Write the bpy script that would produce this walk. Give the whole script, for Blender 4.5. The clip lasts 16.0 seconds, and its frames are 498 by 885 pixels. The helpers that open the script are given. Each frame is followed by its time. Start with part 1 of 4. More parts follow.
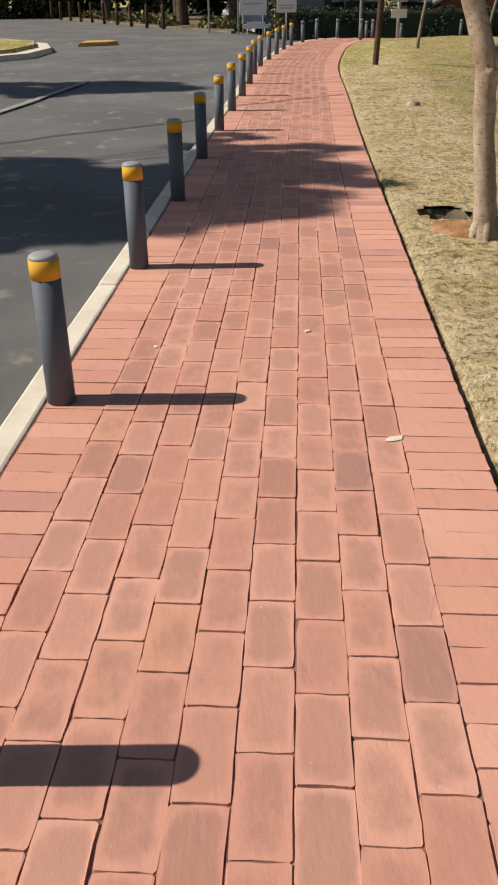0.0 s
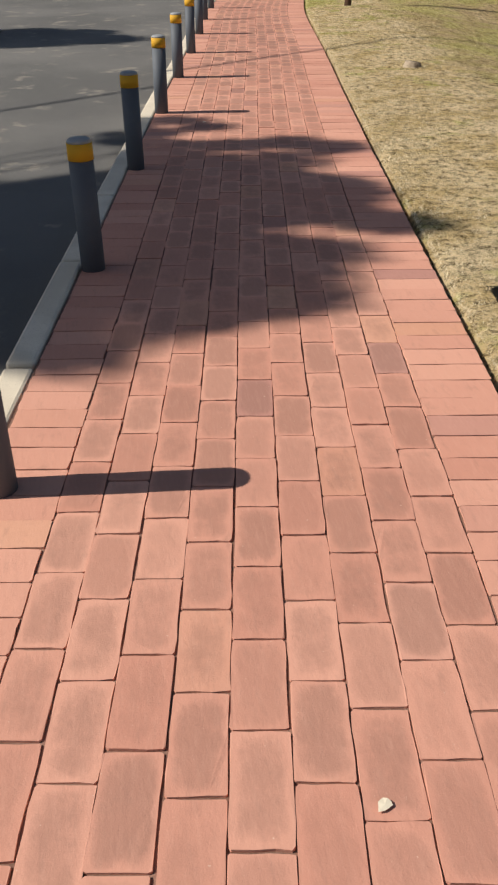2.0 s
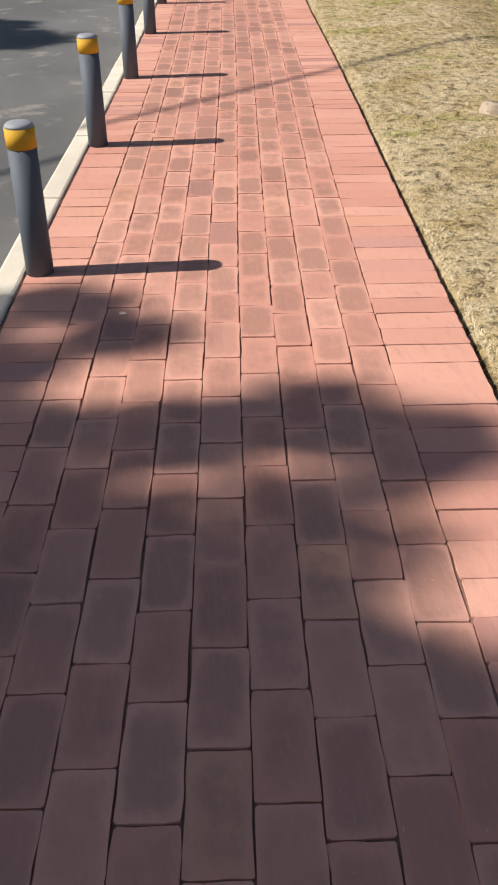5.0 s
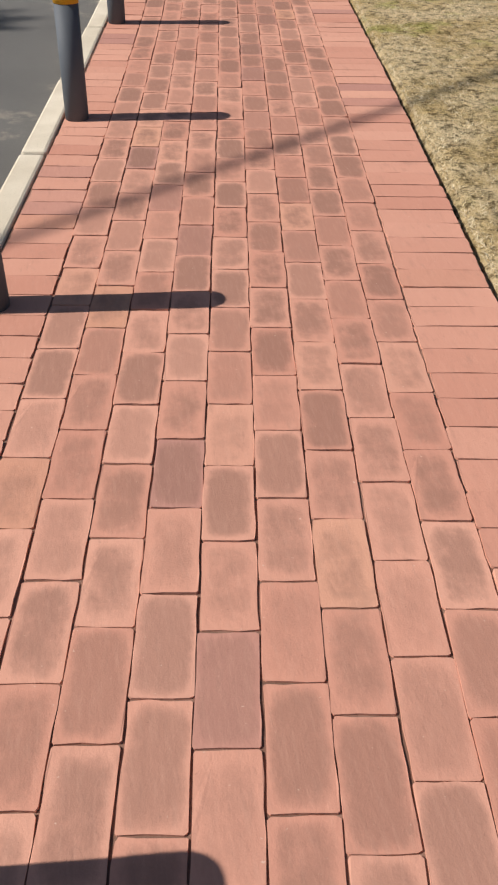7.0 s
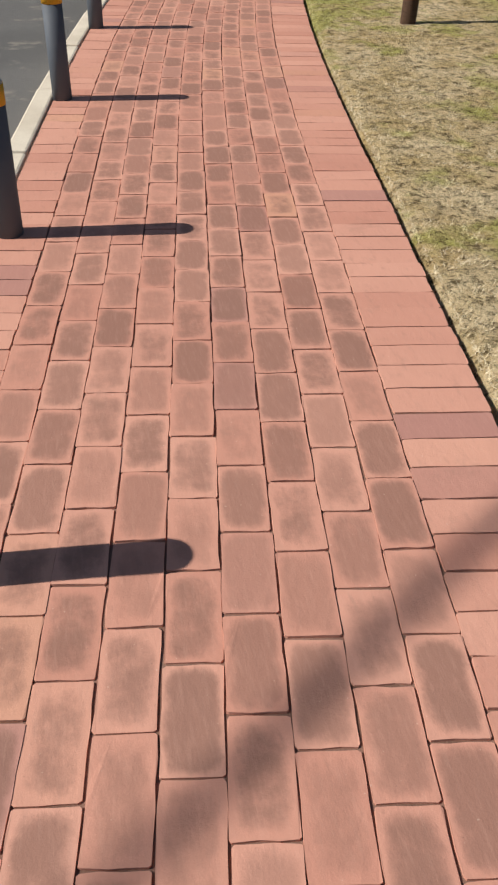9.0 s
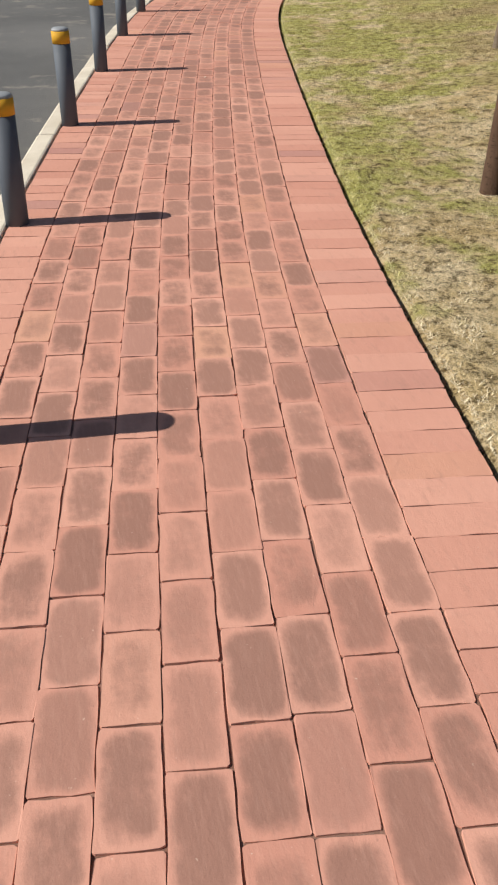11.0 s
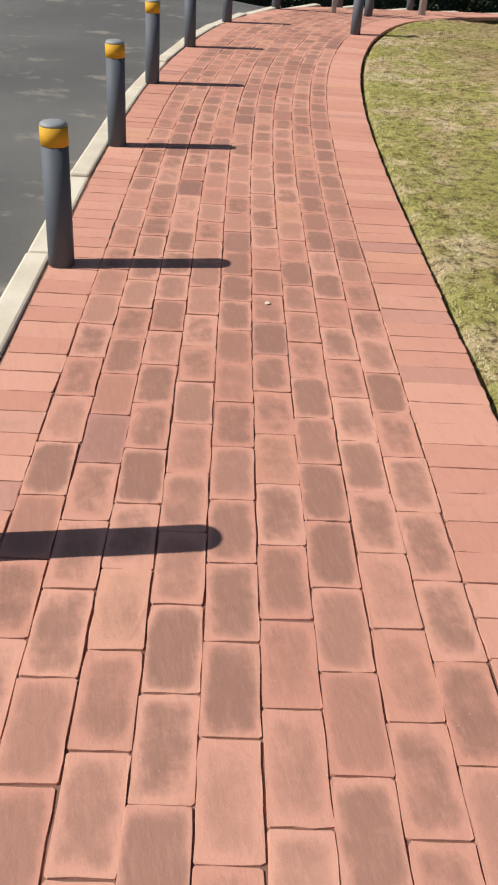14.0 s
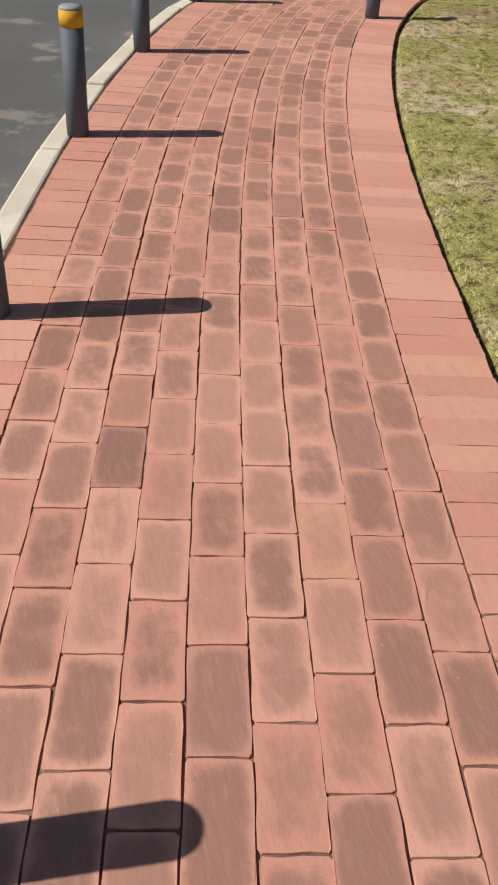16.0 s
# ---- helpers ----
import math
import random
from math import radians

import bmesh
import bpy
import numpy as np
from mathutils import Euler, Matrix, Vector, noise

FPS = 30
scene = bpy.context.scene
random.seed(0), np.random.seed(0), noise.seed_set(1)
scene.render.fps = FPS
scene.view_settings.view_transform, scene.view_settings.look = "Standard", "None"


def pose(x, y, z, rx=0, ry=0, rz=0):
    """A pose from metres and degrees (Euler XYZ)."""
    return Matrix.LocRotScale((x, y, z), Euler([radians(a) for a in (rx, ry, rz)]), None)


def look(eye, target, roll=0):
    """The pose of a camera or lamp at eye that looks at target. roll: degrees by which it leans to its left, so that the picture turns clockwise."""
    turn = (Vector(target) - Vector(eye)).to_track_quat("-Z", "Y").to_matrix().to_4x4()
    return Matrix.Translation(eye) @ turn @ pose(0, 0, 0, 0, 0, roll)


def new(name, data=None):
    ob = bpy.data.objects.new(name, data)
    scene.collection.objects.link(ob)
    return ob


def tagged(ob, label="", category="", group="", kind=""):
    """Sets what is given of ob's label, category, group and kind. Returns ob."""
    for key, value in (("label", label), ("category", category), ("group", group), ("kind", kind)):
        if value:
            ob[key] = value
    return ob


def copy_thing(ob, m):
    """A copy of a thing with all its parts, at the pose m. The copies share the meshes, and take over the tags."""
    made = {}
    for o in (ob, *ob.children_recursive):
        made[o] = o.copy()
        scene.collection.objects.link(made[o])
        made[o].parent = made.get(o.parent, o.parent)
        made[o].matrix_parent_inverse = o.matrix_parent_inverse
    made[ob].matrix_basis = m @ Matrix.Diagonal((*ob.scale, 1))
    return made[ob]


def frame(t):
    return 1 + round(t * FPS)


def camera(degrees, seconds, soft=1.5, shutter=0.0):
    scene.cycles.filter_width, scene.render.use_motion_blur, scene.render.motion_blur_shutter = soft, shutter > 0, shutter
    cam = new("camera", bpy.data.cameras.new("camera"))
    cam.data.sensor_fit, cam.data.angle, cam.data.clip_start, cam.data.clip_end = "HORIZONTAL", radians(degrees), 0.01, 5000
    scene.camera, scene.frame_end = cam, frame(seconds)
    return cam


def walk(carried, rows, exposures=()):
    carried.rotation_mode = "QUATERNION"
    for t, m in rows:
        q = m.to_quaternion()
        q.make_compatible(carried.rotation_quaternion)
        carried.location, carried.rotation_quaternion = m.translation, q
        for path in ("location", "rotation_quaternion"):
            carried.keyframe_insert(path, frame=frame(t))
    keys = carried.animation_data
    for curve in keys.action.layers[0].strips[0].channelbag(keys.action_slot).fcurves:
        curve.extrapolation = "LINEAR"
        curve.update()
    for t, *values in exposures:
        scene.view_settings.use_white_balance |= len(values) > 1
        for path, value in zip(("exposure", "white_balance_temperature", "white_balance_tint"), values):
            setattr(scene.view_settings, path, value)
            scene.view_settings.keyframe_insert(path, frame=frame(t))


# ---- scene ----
cam = camera(32.25, 16.0, soft=2.2)
EXPOSURES = [(0.0, 0.17, 6480, 9), (0.5, 0.14, 6480, 9), (2.0, 0.13, 6480, 9), (3.2, 0.34, 6450, 10), (5.5, 0.42, 6150, 10), (6.1, 0.38, 6200, 10), (6.5, 0.13, 6250, 10), (7.0, 0.10, 6350, 10),
             (8.5, 0.0, 6250, 9), (9.0, 0.03, 6250, 9), (9.5, 0.13, 6250, 9), (12.0, 0.18, 6200, 8), (12.5, 0.05, 6250, 9), (13.0, 0.05, 6250, 9), (14.0, 0.20, 6200, 8), (14.5, 0.14, 6200, 8), (15.0, -0.08, 6200, 8), (16.0, 0.05, 6200, 8)]
PATH = [
    (0.0, pose(0.005, 0.001, 1.273, 62.27, 0.46, -4.23)),
    (0.5, pose(0.051, 0.642, 1.300, 66.44, 0.19, -6.70)),
    (1.0, pose(0.082, 1.255, 1.294, 65.47, -0.41, -7.72)),
    (1.5, pose(0.065, 1.883, 1.290, 63.41, -0.85, -7.69)),
    (2.0, pose(0.161, 2.534, 1.256, 58.45, 0.36, -7.41)),
    (2.5, pose(0.227, 3.217, 1.257, 56.83, 0.49, -6.58)),
    (3.0, pose(0.372, 3.768, 1.266, 59.12, 1.90, -7.46)),
    (3.2, pose(0.386, 4.022, 1.277, 59.30, 0.83, -6.89)),
    (5.5, pose(0.758, 6.889, 1.239, 53.76, 0.20, -9.01)),
    (6.0, pose(0.792, 7.458, 1.229, 52.39, -0.66, -8.62)),
    (6.5, pose(0.898, 8.061, 1.208, 51.95, 0.11, -8.72)),
    (7.0, pose(0.960, 8.711, 1.204, 51.61, -1.08, -8.77)),
    (7.5, pose(1.098, 9.331, 1.217, 52.56, -1.30, -10.95)),
    (8.0, pose(1.177, 9.966, 1.214, 52.68, -2.10, -10.91)),
    (8.5, pose(1.235, 10.556, 1.244, 53.42, -0.75, -11.14)),
    (9.0, pose(1.333, 11.179, 1.261, 53.11, -1.13, -10.60)),
    (9.5, pose(1.387, 11.855, 1.304, 56.15, -1.11, -11.72)),
    (9.7, pose(1.445, 12.076, 1.278, 56.29, -0.30, -12.16)),
    (11.8, pose(1.783, 15.014, 1.232, 56.59, -0.78, -13.52)),
    (12.0, pose(1.836, 15.290, 1.213, 55.52, -1.19, -13.38)),
    (12.5, pose(1.898, 15.908, 1.219, 54.30, -2.28, -11.91)),
    (13.0, pose(1.970, 16.428, 1.252, 55.15, -2.48, -12.55)),
    (13.5, pose(2.061, 17.023, 1.287, 56.02, -3.81, -11.52)),
    (14.0, pose(2.148, 17.672, 1.306, 56.16, -3.43, -11.68)),
    (14.5, pose(2.287, 18.291, 1.299, 54.30, -3.49, -11.03)),
    (15.0, pose(2.383, 18.934, 1.315, 53.47, -2.68, -12.36)),
    (15.5, pose(2.549, 19.531, 1.281, 53.17, -2.53, -13.11)),
    (16.0, pose(2.647, 20.137, 1.292, 52.44, -3.02, -13.24)),
]
walk(cam, PATH, EXPOSURES)

# ---- light ----
SUN_EL, SUN_AZ = radians(40.5), radians(86.7)
world = bpy.data.worlds.new("sky")
scene.world = world
world.use_nodes = True
wn = world.node_tree
sky = wn.nodes.new("ShaderNodeTexSky")
sky.sky_type, sky.sun_disc = "NISHITA", False
sky.sun_elevation, sky.sun_rotation = SUN_EL, -SUN_AZ
wn.links.new(sky.outputs[0], wn.nodes["Background"].inputs[0])
wn.nodes["Background"].inputs[1].default_value = 0.055
sun = new("sun", bpy.data.lights.new("sun", "SUN"))
sun.data.energy, sun.data.angle, sun.data.color = 5.0, radians(0.53), (1.0, 0.93, 0.83)
sun.matrix_world = look((-10 * math.cos(SUN_EL) * math.sin(SUN_AZ), 10 * math.cos(SUN_EL) * math.cos(SUN_AZ), 10 * math.sin(SUN_EL)), (0, 0, 0))


# ---- materials ----
class Mat:
    """A node material with short calls for its nodes."""

    def __init__(self, name, rough=0.8, metal=0.0, spec=0.3):
        self.m = bpy.data.materials.new(name)
        self.m.use_nodes = True
        self.t = self.m.node_tree
        self.b = self.t.nodes["Principled BSDF"]
        self.b.inputs["Roughness"].default_value = rough
        self.b.inputs["Metallic"].default_value = metal
        self.b.inputs["Specular IOR Level"].default_value = spec

    def n(self, kind, **kw):
        return self.t.nodes.new("ShaderNode" + kind)

    def put(self, src, dst):
        self.t.links.new(src, dst)

    def coord(self, which="Object"):
        if which == "World":
            return self.n("NewGeometry").outputs["Position"]
        return self.n("TexCoord").outputs[which]

    def noise(self, co, scale, detail=4.0, rough=0.55, stretch=None):
        if stretch:
            mp = self.n("Mapping")
            mp.inputs["Scale"].default_value = stretch
            self.put(co, mp.inputs[0])
            co = mp.outputs[0]
        nd = self.n("TexNoise")
        nd.inputs["Scale"].default_value = scale
        nd.inputs["Detail"].default_value = detail
        nd.inputs["Roughness"].default_value = rough
        self.put(co, nd.inputs["Vector"])
        return nd.outputs["Fac"]

    def math(self, op, a, b=0.5, clamp=False):
        nd = self.n("Math")
        nd.operation, nd.use_clamp = op, clamp
        for k, v in enumerate((a, b)):
            if isinstance(v, (int, float)):
                nd.inputs[k].default_value = v
            else:
                self.put(v, nd.inputs[k])
        return nd.outputs[0]

    def span(self, v, lo, hi, to0=0.0, to1=1.0):
        nd = self.n("MapRange")
        nd.interpolation_type = "SMOOTHSTEP"
        for k, x in enumerate((lo, hi, to0, to1)):
            nd.inputs[k + 1].default_value = x
        self.put(v, nd.inputs[0])
        return nd.outputs[0]

    def mix(self, fac, a, b, blend="MIX"):
        nd = self.n("Mix")
        nd.data_type, nd.blend_type = "RGBA", blend
        for k, v in ((0, fac), (6, a), (7, b)):
            if isinstance(v, (int, float)):
                nd.inputs[k].default_value = v
            elif isinstance(v, tuple):
                nd.inputs[k].default_value = (*v, 1)
            else:
                self.put(v, nd.inputs[k])
        return nd.outputs[2]

    def color(self, c):
        if isinstance(c, tuple):
            self.b.inputs["Base Color"].default_value = (*c, 1)
        else:
            self.put(c, self.b.inputs["Base Color"])
        return self

    def bump(self, h, strength=0.4, dist=0.004):
        nd = self.n("Bump")
        nd.inputs["Strength"].default_value, nd.inputs["Distance"].default_value = strength, dist
        self.put(h, nd.inputs["Height"])
        self.put(nd.outputs[0], self.b.inputs["Normal"])
        return self


def brick_material(name, joined):
    """Terracotta clay paver, often with a burnt grey-brown middle."""
    k = Mat(name, 0.85, spec=0.25)
    if joined:
        rnd = k.n("NewGeometry").outputs["Random Per Island"]
    else:
        rnd = k.n("ObjectInfo").outputs["Random"]
    r2 = k.math("FRACT", k.math("MULTIPLY", rnd, 37.7))
    r3 = k.math("FRACT", k.math("MULTIPLY", rnd, 91.3))
    co = k.coord("World")
    base = k.mix(rnd, (0.56, 0.262, 0.188), (0.66, 0.340, 0.248))
    base = k.mix(k.span(r2, 0.94, 1.0, 0, 0.5), base, (0.62, 0.33, 0.20))
    base = k.mix(k.span(r2, 0.07, 0.0, 0, 0.55), base, (0.34, 0.175, 0.16))
    base = k.mix(k.span(k.noise(co, 1.3, 3), 0.35, 0.75, 0, 0.3), base, (0.46, 0.21, 0.155))
    uv = k.n("UVMap")
    uv.uv_map = "face"
    sep = k.n("SeparateXYZ")
    k.put(uv.outputs[0], sep.inputs[0])
    # burnt core: a soft long patch that keeps off the rim, brushed along the clay
    ex = k.math("POWER", k.math("MULTIPLY", k.math("ABSOLUTE", sep.outputs[0]), 1.12), 4.0)
    ey = k.math("POWER", k.math("MULTIPLY", k.math("ABSOLUTE", sep.outputs[1]), 1.08), 6.0)
    wob = k.math("ADD", k.math("MULTIPLY", k.math("SUBTRACT", k.noise(co, 13, 5, 0.65), 0.5), 2.0),
                 k.math("MULTIPLY", k.math("SUBTRACT", k.noise(co, 32, 4, 0.6, (1.4, 0.45, 1)), 0.5), 0.8))
    d = k.math("ADD", k.math("ADD", ex, ey), wob)
    d = k.math("ADD", d, k.math("MULTIPLY", k.math("SUBTRACT", r2, 0.55), 0.8))
    core = k.span(d, 1.05, -0.15)
    way = k.n("SeparateXYZ")
    k.put(co, way.inputs[0])
    batch = k.span(way.outputs[1], 7.0, 12.5, 0.50, 0.82)
    amount = k.math("MULTIPLY", k.math("MULTIPLY", core, k.span(r3, -0.8, 0.9, 0.0, 1.0)), batch)
    base = k.mix(amount, base, (0.262, 0.138, 0.102))
    base = k.mix(k.span(k.noise(co, 60, 5, 0.7, (1.8, 0.22, 1)), 0.45, 0.75, 0, 0.14), base, (0.70, 0.42, 0.32))
    base = k.mix(k.span(k.noise(co, 26, 5, 0.7, (1.4, 0.35, 1)), 0.52, 0.74, 0, 0.26), base, (0.30, 0.165, 0.125))
    base = k.mix(k.span(k.noise(co, 5, 6, 0.7), 0.57, 0.72, 0, 0.3), base, (0.34, 0.19, 0.14))
    base = k.mix(k.span(k.noise(co, 150, 3, 0.7), 0.64, 0.78, 0, 0.4), base, (0.17, 0.09, 0.07))
    base = k.mix(k.span(k.noise(co, 95, 2, 0.6), 0.72, 0.78, 0, 0.5), base, (0.74, 0.56, 0.44))
    k.color(base)
    h = k.math("ADD", k.noise(co, 220, 4, 0.7), k.math("MULTIPLY", k.noise(co, 34, 4, 0.6, (1.2, 0.6, 1)), 2.0))
    return k.bump(h, 0.35, 0.002).m


def two_tone(name, a, b, c, scale, rough=0.85, fine=120, bump=0.4, dist=0.004, spec=0.3, where="World", lo=0.35, hi=0.68):
    k = Mat(name, rough, spec=spec)
    co = k.coord(where)
    col = k.mix(k.span(k.noise(co, scale, 5), lo, hi), a, b)
    col = k.mix(k.span(k.noise(co, fine, 4, 0.7), 0.5, 0.78, 0, 0.6), col, c)
    k.color(col)
    return k.bump(k.noise(co, fine, 4, 0.7), bump, dist).m


M_BRICK = brick_material("clay_paver", False)
M_BRICKS = brick_material("clay_paver_joined", True)
M_SAND = two_tone("joint_sand", (0.16, 0.085, 0.06), (0.27, 0.155, 0.115), (0.42, 0.30, 0.23), 6, 0.95, 300)
M_KERB = two_tone("kerb_concrete", (0.62, 0.54, 0.42), (0.74, 0.66, 0.53), (0.40, 0.34, 0.27), 3, 0.9, 150)


def asphalt_material():
    k = Mat("asphalt", 0.88, spec=0.3)
    co = k.coord("World")
    col = k.mix(k.span(k.noise(co, 0.5, 4), 0.35, 0.7), (0.108, 0.105, 0.101), (0.156, 0.150, 0.142))
    col = k.mix(k.span(k.noise(co, 3.2, 6, 0.65), 0.57, 0.68, 0, 0.6), col, (0.32, 0.285, 0.235))
    col = k.mix(k.span(k.noise(co, 260, 3, 0.8), 0.5, 0.75, 0, 0.5), col, (0.32, 0.295, 0.26))
    k.color(col)
    return k.bump(k.noise(co, 240, 3, 0.8), 0.6, 0.006).m


def green_part(k, co):
    """Where the lawn is still green: small patches, more of them towards the bend."""
    sep = k.n("SeparateXYZ")
    k.put(co, sep.inputs[0])
    more = k.span(sep.outputs[1], 14, 20.5, 0.0, 0.12)
    big = k.noise(co, 0.8, 5, 0.65)
    small = k.noise(co, 3.2, 4, 0.6)
    v = k.math("ADD", k.math("MULTIPLY", big, 0.6), k.math("MULTIPLY", small, 0.4))
    return k.span(k.math("ADD", v, more), 0.54, 0.655)


def bank_part(k, co):
    """The slope past the shoulder, browner and streaked along its fall."""
    sep = k.n("SeparateXYZ")
    k.put(co, sep.inputs[0])
    off = k.math("ADD", sep.outputs[0], k.math("MULTIPLY", sep.outputs[1], 0.10))
    wave = k.math("MULTIPLY", k.noise(co, 1.6, 4), 0.8)
    away = k.math("SUBTRACT", sep.outputs[0], k.math("MULTIPLY", sep.outputs[1], 0.16))
    return k.math("MULTIPLY", k.span(k.math("ADD", off, wave), 4.45, 4.75), k.span(k.math("ADD", away, wave), 1.75, 2.2))


def lawn_color(k, co, straw, green, brown):
    col = k.mix(green_part(k, co), straw, green)
    bank = bank_part(k, co)
    streak = k.noise(co, 1.1, 5, 0.65, (0.55, 0.9, 1))
    slope = k.mix(k.span(streak, 0.40, 0.60), green, brown)
    slope = k.mix(k.span(k.noise(co, 2.6, 5, 0.7), 0.52, 0.68, 0, 0.7), slope, straw)
    return k.mix(k.math("MULTIPLY", bank, 0.8), col, slope)


def grass_ground(name):
    """Dry winter lawn: thatch under the blades, soil and straw in clumps, shade between tufts painted in."""
    k = Mat(name, 0.95, spec=0.1)
    co = k.coord("World")
    straw = k.mix(k.span(k.noise(co, 2.2, 5, 0.7), 0.35, 0.65), (0.62, 0.45, 0.21), (0.84, 0.67, 0.41))
    green = k.mix(k.noise(co, 12, 4), (0.32, 0.30, 0.06), (0.70, 0.62, 0.22))
    col = lawn_color(k, co, straw, green, (0.50, 0.36, 0.19))
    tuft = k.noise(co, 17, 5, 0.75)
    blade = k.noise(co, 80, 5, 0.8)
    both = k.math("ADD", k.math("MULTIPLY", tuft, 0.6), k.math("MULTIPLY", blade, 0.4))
    # dark between the tufts: bare soil, plus the clumps' own shade put into the colour
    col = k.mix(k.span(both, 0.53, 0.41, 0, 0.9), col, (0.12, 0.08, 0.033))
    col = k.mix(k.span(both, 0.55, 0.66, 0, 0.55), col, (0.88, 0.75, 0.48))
    k.color(col)
    h = k.math("ADD", blade, k.math("MULTIPLY", tuft, 2.5))
    return k.bump(h, 1.0, 0.02).m


def blade_material(name):
    k = Mat(name, 0.7, spec=0.25)
    co = k.coord("World")
    rnd = k.n("NewGeometry").outputs["Random Per Island"]
    straw = k.mix(rnd, (0.50, 0.35, 0.16), (0.95, 0.83, 0.58))
    green = k.mix(rnd, (0.24, 0.235, 0.05), (0.86, 0.77, 0.35))
    brown = k.mix(rnd, (0.46, 0.33, 0.16), (0.82, 0.66, 0.40))
    k.color(lawn_color(k, co, straw, green, brown))
    return k.m


def bark_material(name, a, b, c):
    k = Mat(name, 0.9, spec=0.2)
    co = k.coord("World")
    col = k.mix(k.span(k.noise(co, 7, 5, 0.6, (1, 1, 0.5)), 0.35, 0.68), a, b)
    col = k.mix(k.span(k.noise(co, 30, 5, 0.75, (1, 1, 2.4)), 0.52, 0.68, 0, 0.8), col, c)
    k.color(col)
    return k.bump(k.noise(co, 45, 5, 0.7, (1, 1, 0.6)), 0.6, 0.01).m


def leaf_material(name, a, b):
    k = Mat(name, 0.6, spec=0.3)
    rnd = k.n("NewGeometry").outputs["Random Per Island"]
    k.color(k.mix(rnd, a, b))
    return k.m


def paint(name, c, rough=0.5, worn=(0.3, 0.3, 0.3), amount=0.35, scale=9):
    k = Mat(name, rough, spec=0.4)
    co = k.coord("Object")
    col = k.mix(k.span(k.noise(co, scale, 5, 0.65), 0.5, 0.75, 0, amount), c, worn)
    k.color(k.mix(k.span(k.noise(co, 130, 3, 0.7), 0.6, 0.8, 0, 0.3), col, tuple(v * 0.5 for v in c)))
    return k.bump(k.noise(co, 90, 3), 0.15, 0.002).m


M_ASPHALT = asphalt_material()
M_GRASS = grass_ground("dry_lawn")
M_BLADE = blade_material("grass_blades")
M_SOIL = two_tone("red_soil", (0.34, 0.155, 0.065), (0.52, 0.28, 0.14), (0.10, 0.055, 0.03), 8, 0.95, 70, 0.9, 0.02)
M_LEAFSOIL = two_tone("leaf_strewn_soil", (0.13, 0.10, 0.065), (0.22, 0.175, 0.10), (0.07, 0.05, 0.03), 1.5, 0.95, 20, 0.8, 0.03)
M_LEAFLITTER = two_tone("dry_leaf", (0.42, 0.30, 0.17), (0.62, 0.5, 0.34), (0.25, 0.16, 0.08), 20, 0.8, 90)
M_GREY = paint("grey_bollard_paint", (0.088, 0.100, 0.120), 0.68, (0.13, 0.14, 0.155), 0.4)
M_YELLOW = paint("yellow_band_paint", (0.60, 0.32, 0.015), 0.75, (0.40, 0.21, 0.03), 0.4)
M_CAP = paint("dusty_cap_paint", (0.27, 0.28, 0.29), 0.6, (0.45, 0.44, 0.42), 0.5)
M_BARK = bark_material("pale_smooth_bark", (0.27, 0.20, 0.135), (0.47, 0.38, 0.28), (0.075, 0.05, 0.03))
M_BARK_DARK = bark_material("dark_bark", (0.055, 0.038, 0.028), (0.11, 0.078, 0.055), (0.02, 0.015, 0.01))
M_POLE = bark_material("creosoted_pole", (0.060, 0.034, 0.022), (0.105, 0.062, 0.040), (0.025, 0.015, 0.01))
M_STEM = bark_material("grey_young_bark", (0.16, 0.12, 0.085), (0.26, 0.21, 0.155), (0.08, 0.055, 0.04))
M_TWIGLEAF = leaf_material("dry_brown_leaves", (0.15, 0.115, 0.06), (0.25, 0.21, 0.11))
M_LEAF = leaf_material("dark_leaves", (0.022, 0.034, 0.012), (0.06, 0.078, 0.028))
M_LEAF_OLIVE = leaf_material("olive_leaves", (0.10, 0.10, 0.035), (0.19, 0.17, 0.065))
M_LEAF_LIGHT = leaf_material("light_leaves", (0.10, 0.14, 0.03), (0.22, 0.25, 0.06))
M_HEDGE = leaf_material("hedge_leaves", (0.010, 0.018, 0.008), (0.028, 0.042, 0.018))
M_WHITE = paint("white_paint", (0.72, 0.70, 0.66), 0.5, (0.5, 0.48, 0.44), 0.4)
M_LINE = two_tone("worn_line_paint", (0.34, 0.325, 0.30), (0.24, 0.225, 0.205), (0.15, 0.14, 0.13), 6, 0.8, 60)
M_YKERB = two_tone("yellow_kerb_paint", (0.58, 0.33, 0.06), (0.50, 0.30, 0.10), (0.3, 0.22, 0.13), 4, 0.8, 60)
M_STEEL = paint("galvanised_steel", (0.36, 0.37, 0.38), 0.45, (0.25, 0.25, 0.26), 0.4)
M_RED = paint("red_sign_sheeting", (0.42, 0.03, 0.035), 0.4, (0.34, 0.04, 0.04), 0.3)
M_SIGNBACK = paint("grey_sign_back", (0.38, 0.38, 0.38), 0.55, (0.28, 0.28, 0.28), 0.4)
M_TILE = paint("grey_roof_tile", (0.30, 0.285, 0.265), 0.8, (0.20, 0.19, 0.18), 0.5)
M_PLASTER = paint("grey_plaster", (0.40, 0.37, 0.34), 0.9, (0.30, 0.28, 0.26), 0.4, 2)
M_REDWALL = paint("red_brick_wall", (0.40, 0.12, 0.07), 0.9, (0.28, 0.09, 0.06), 0.5, 3)
M_GLASS = Mat("dark_glass", 0.08, spec=0.5).color((0.02, 0.022, 0.025)).m
M_RUBBER = Mat("tyre_rubber", 0.8).color((0.02, 0.02, 0.02)).m
M_CABLE = Mat("black_cable", 0.6).color((0.02, 0.02, 0.02)).m
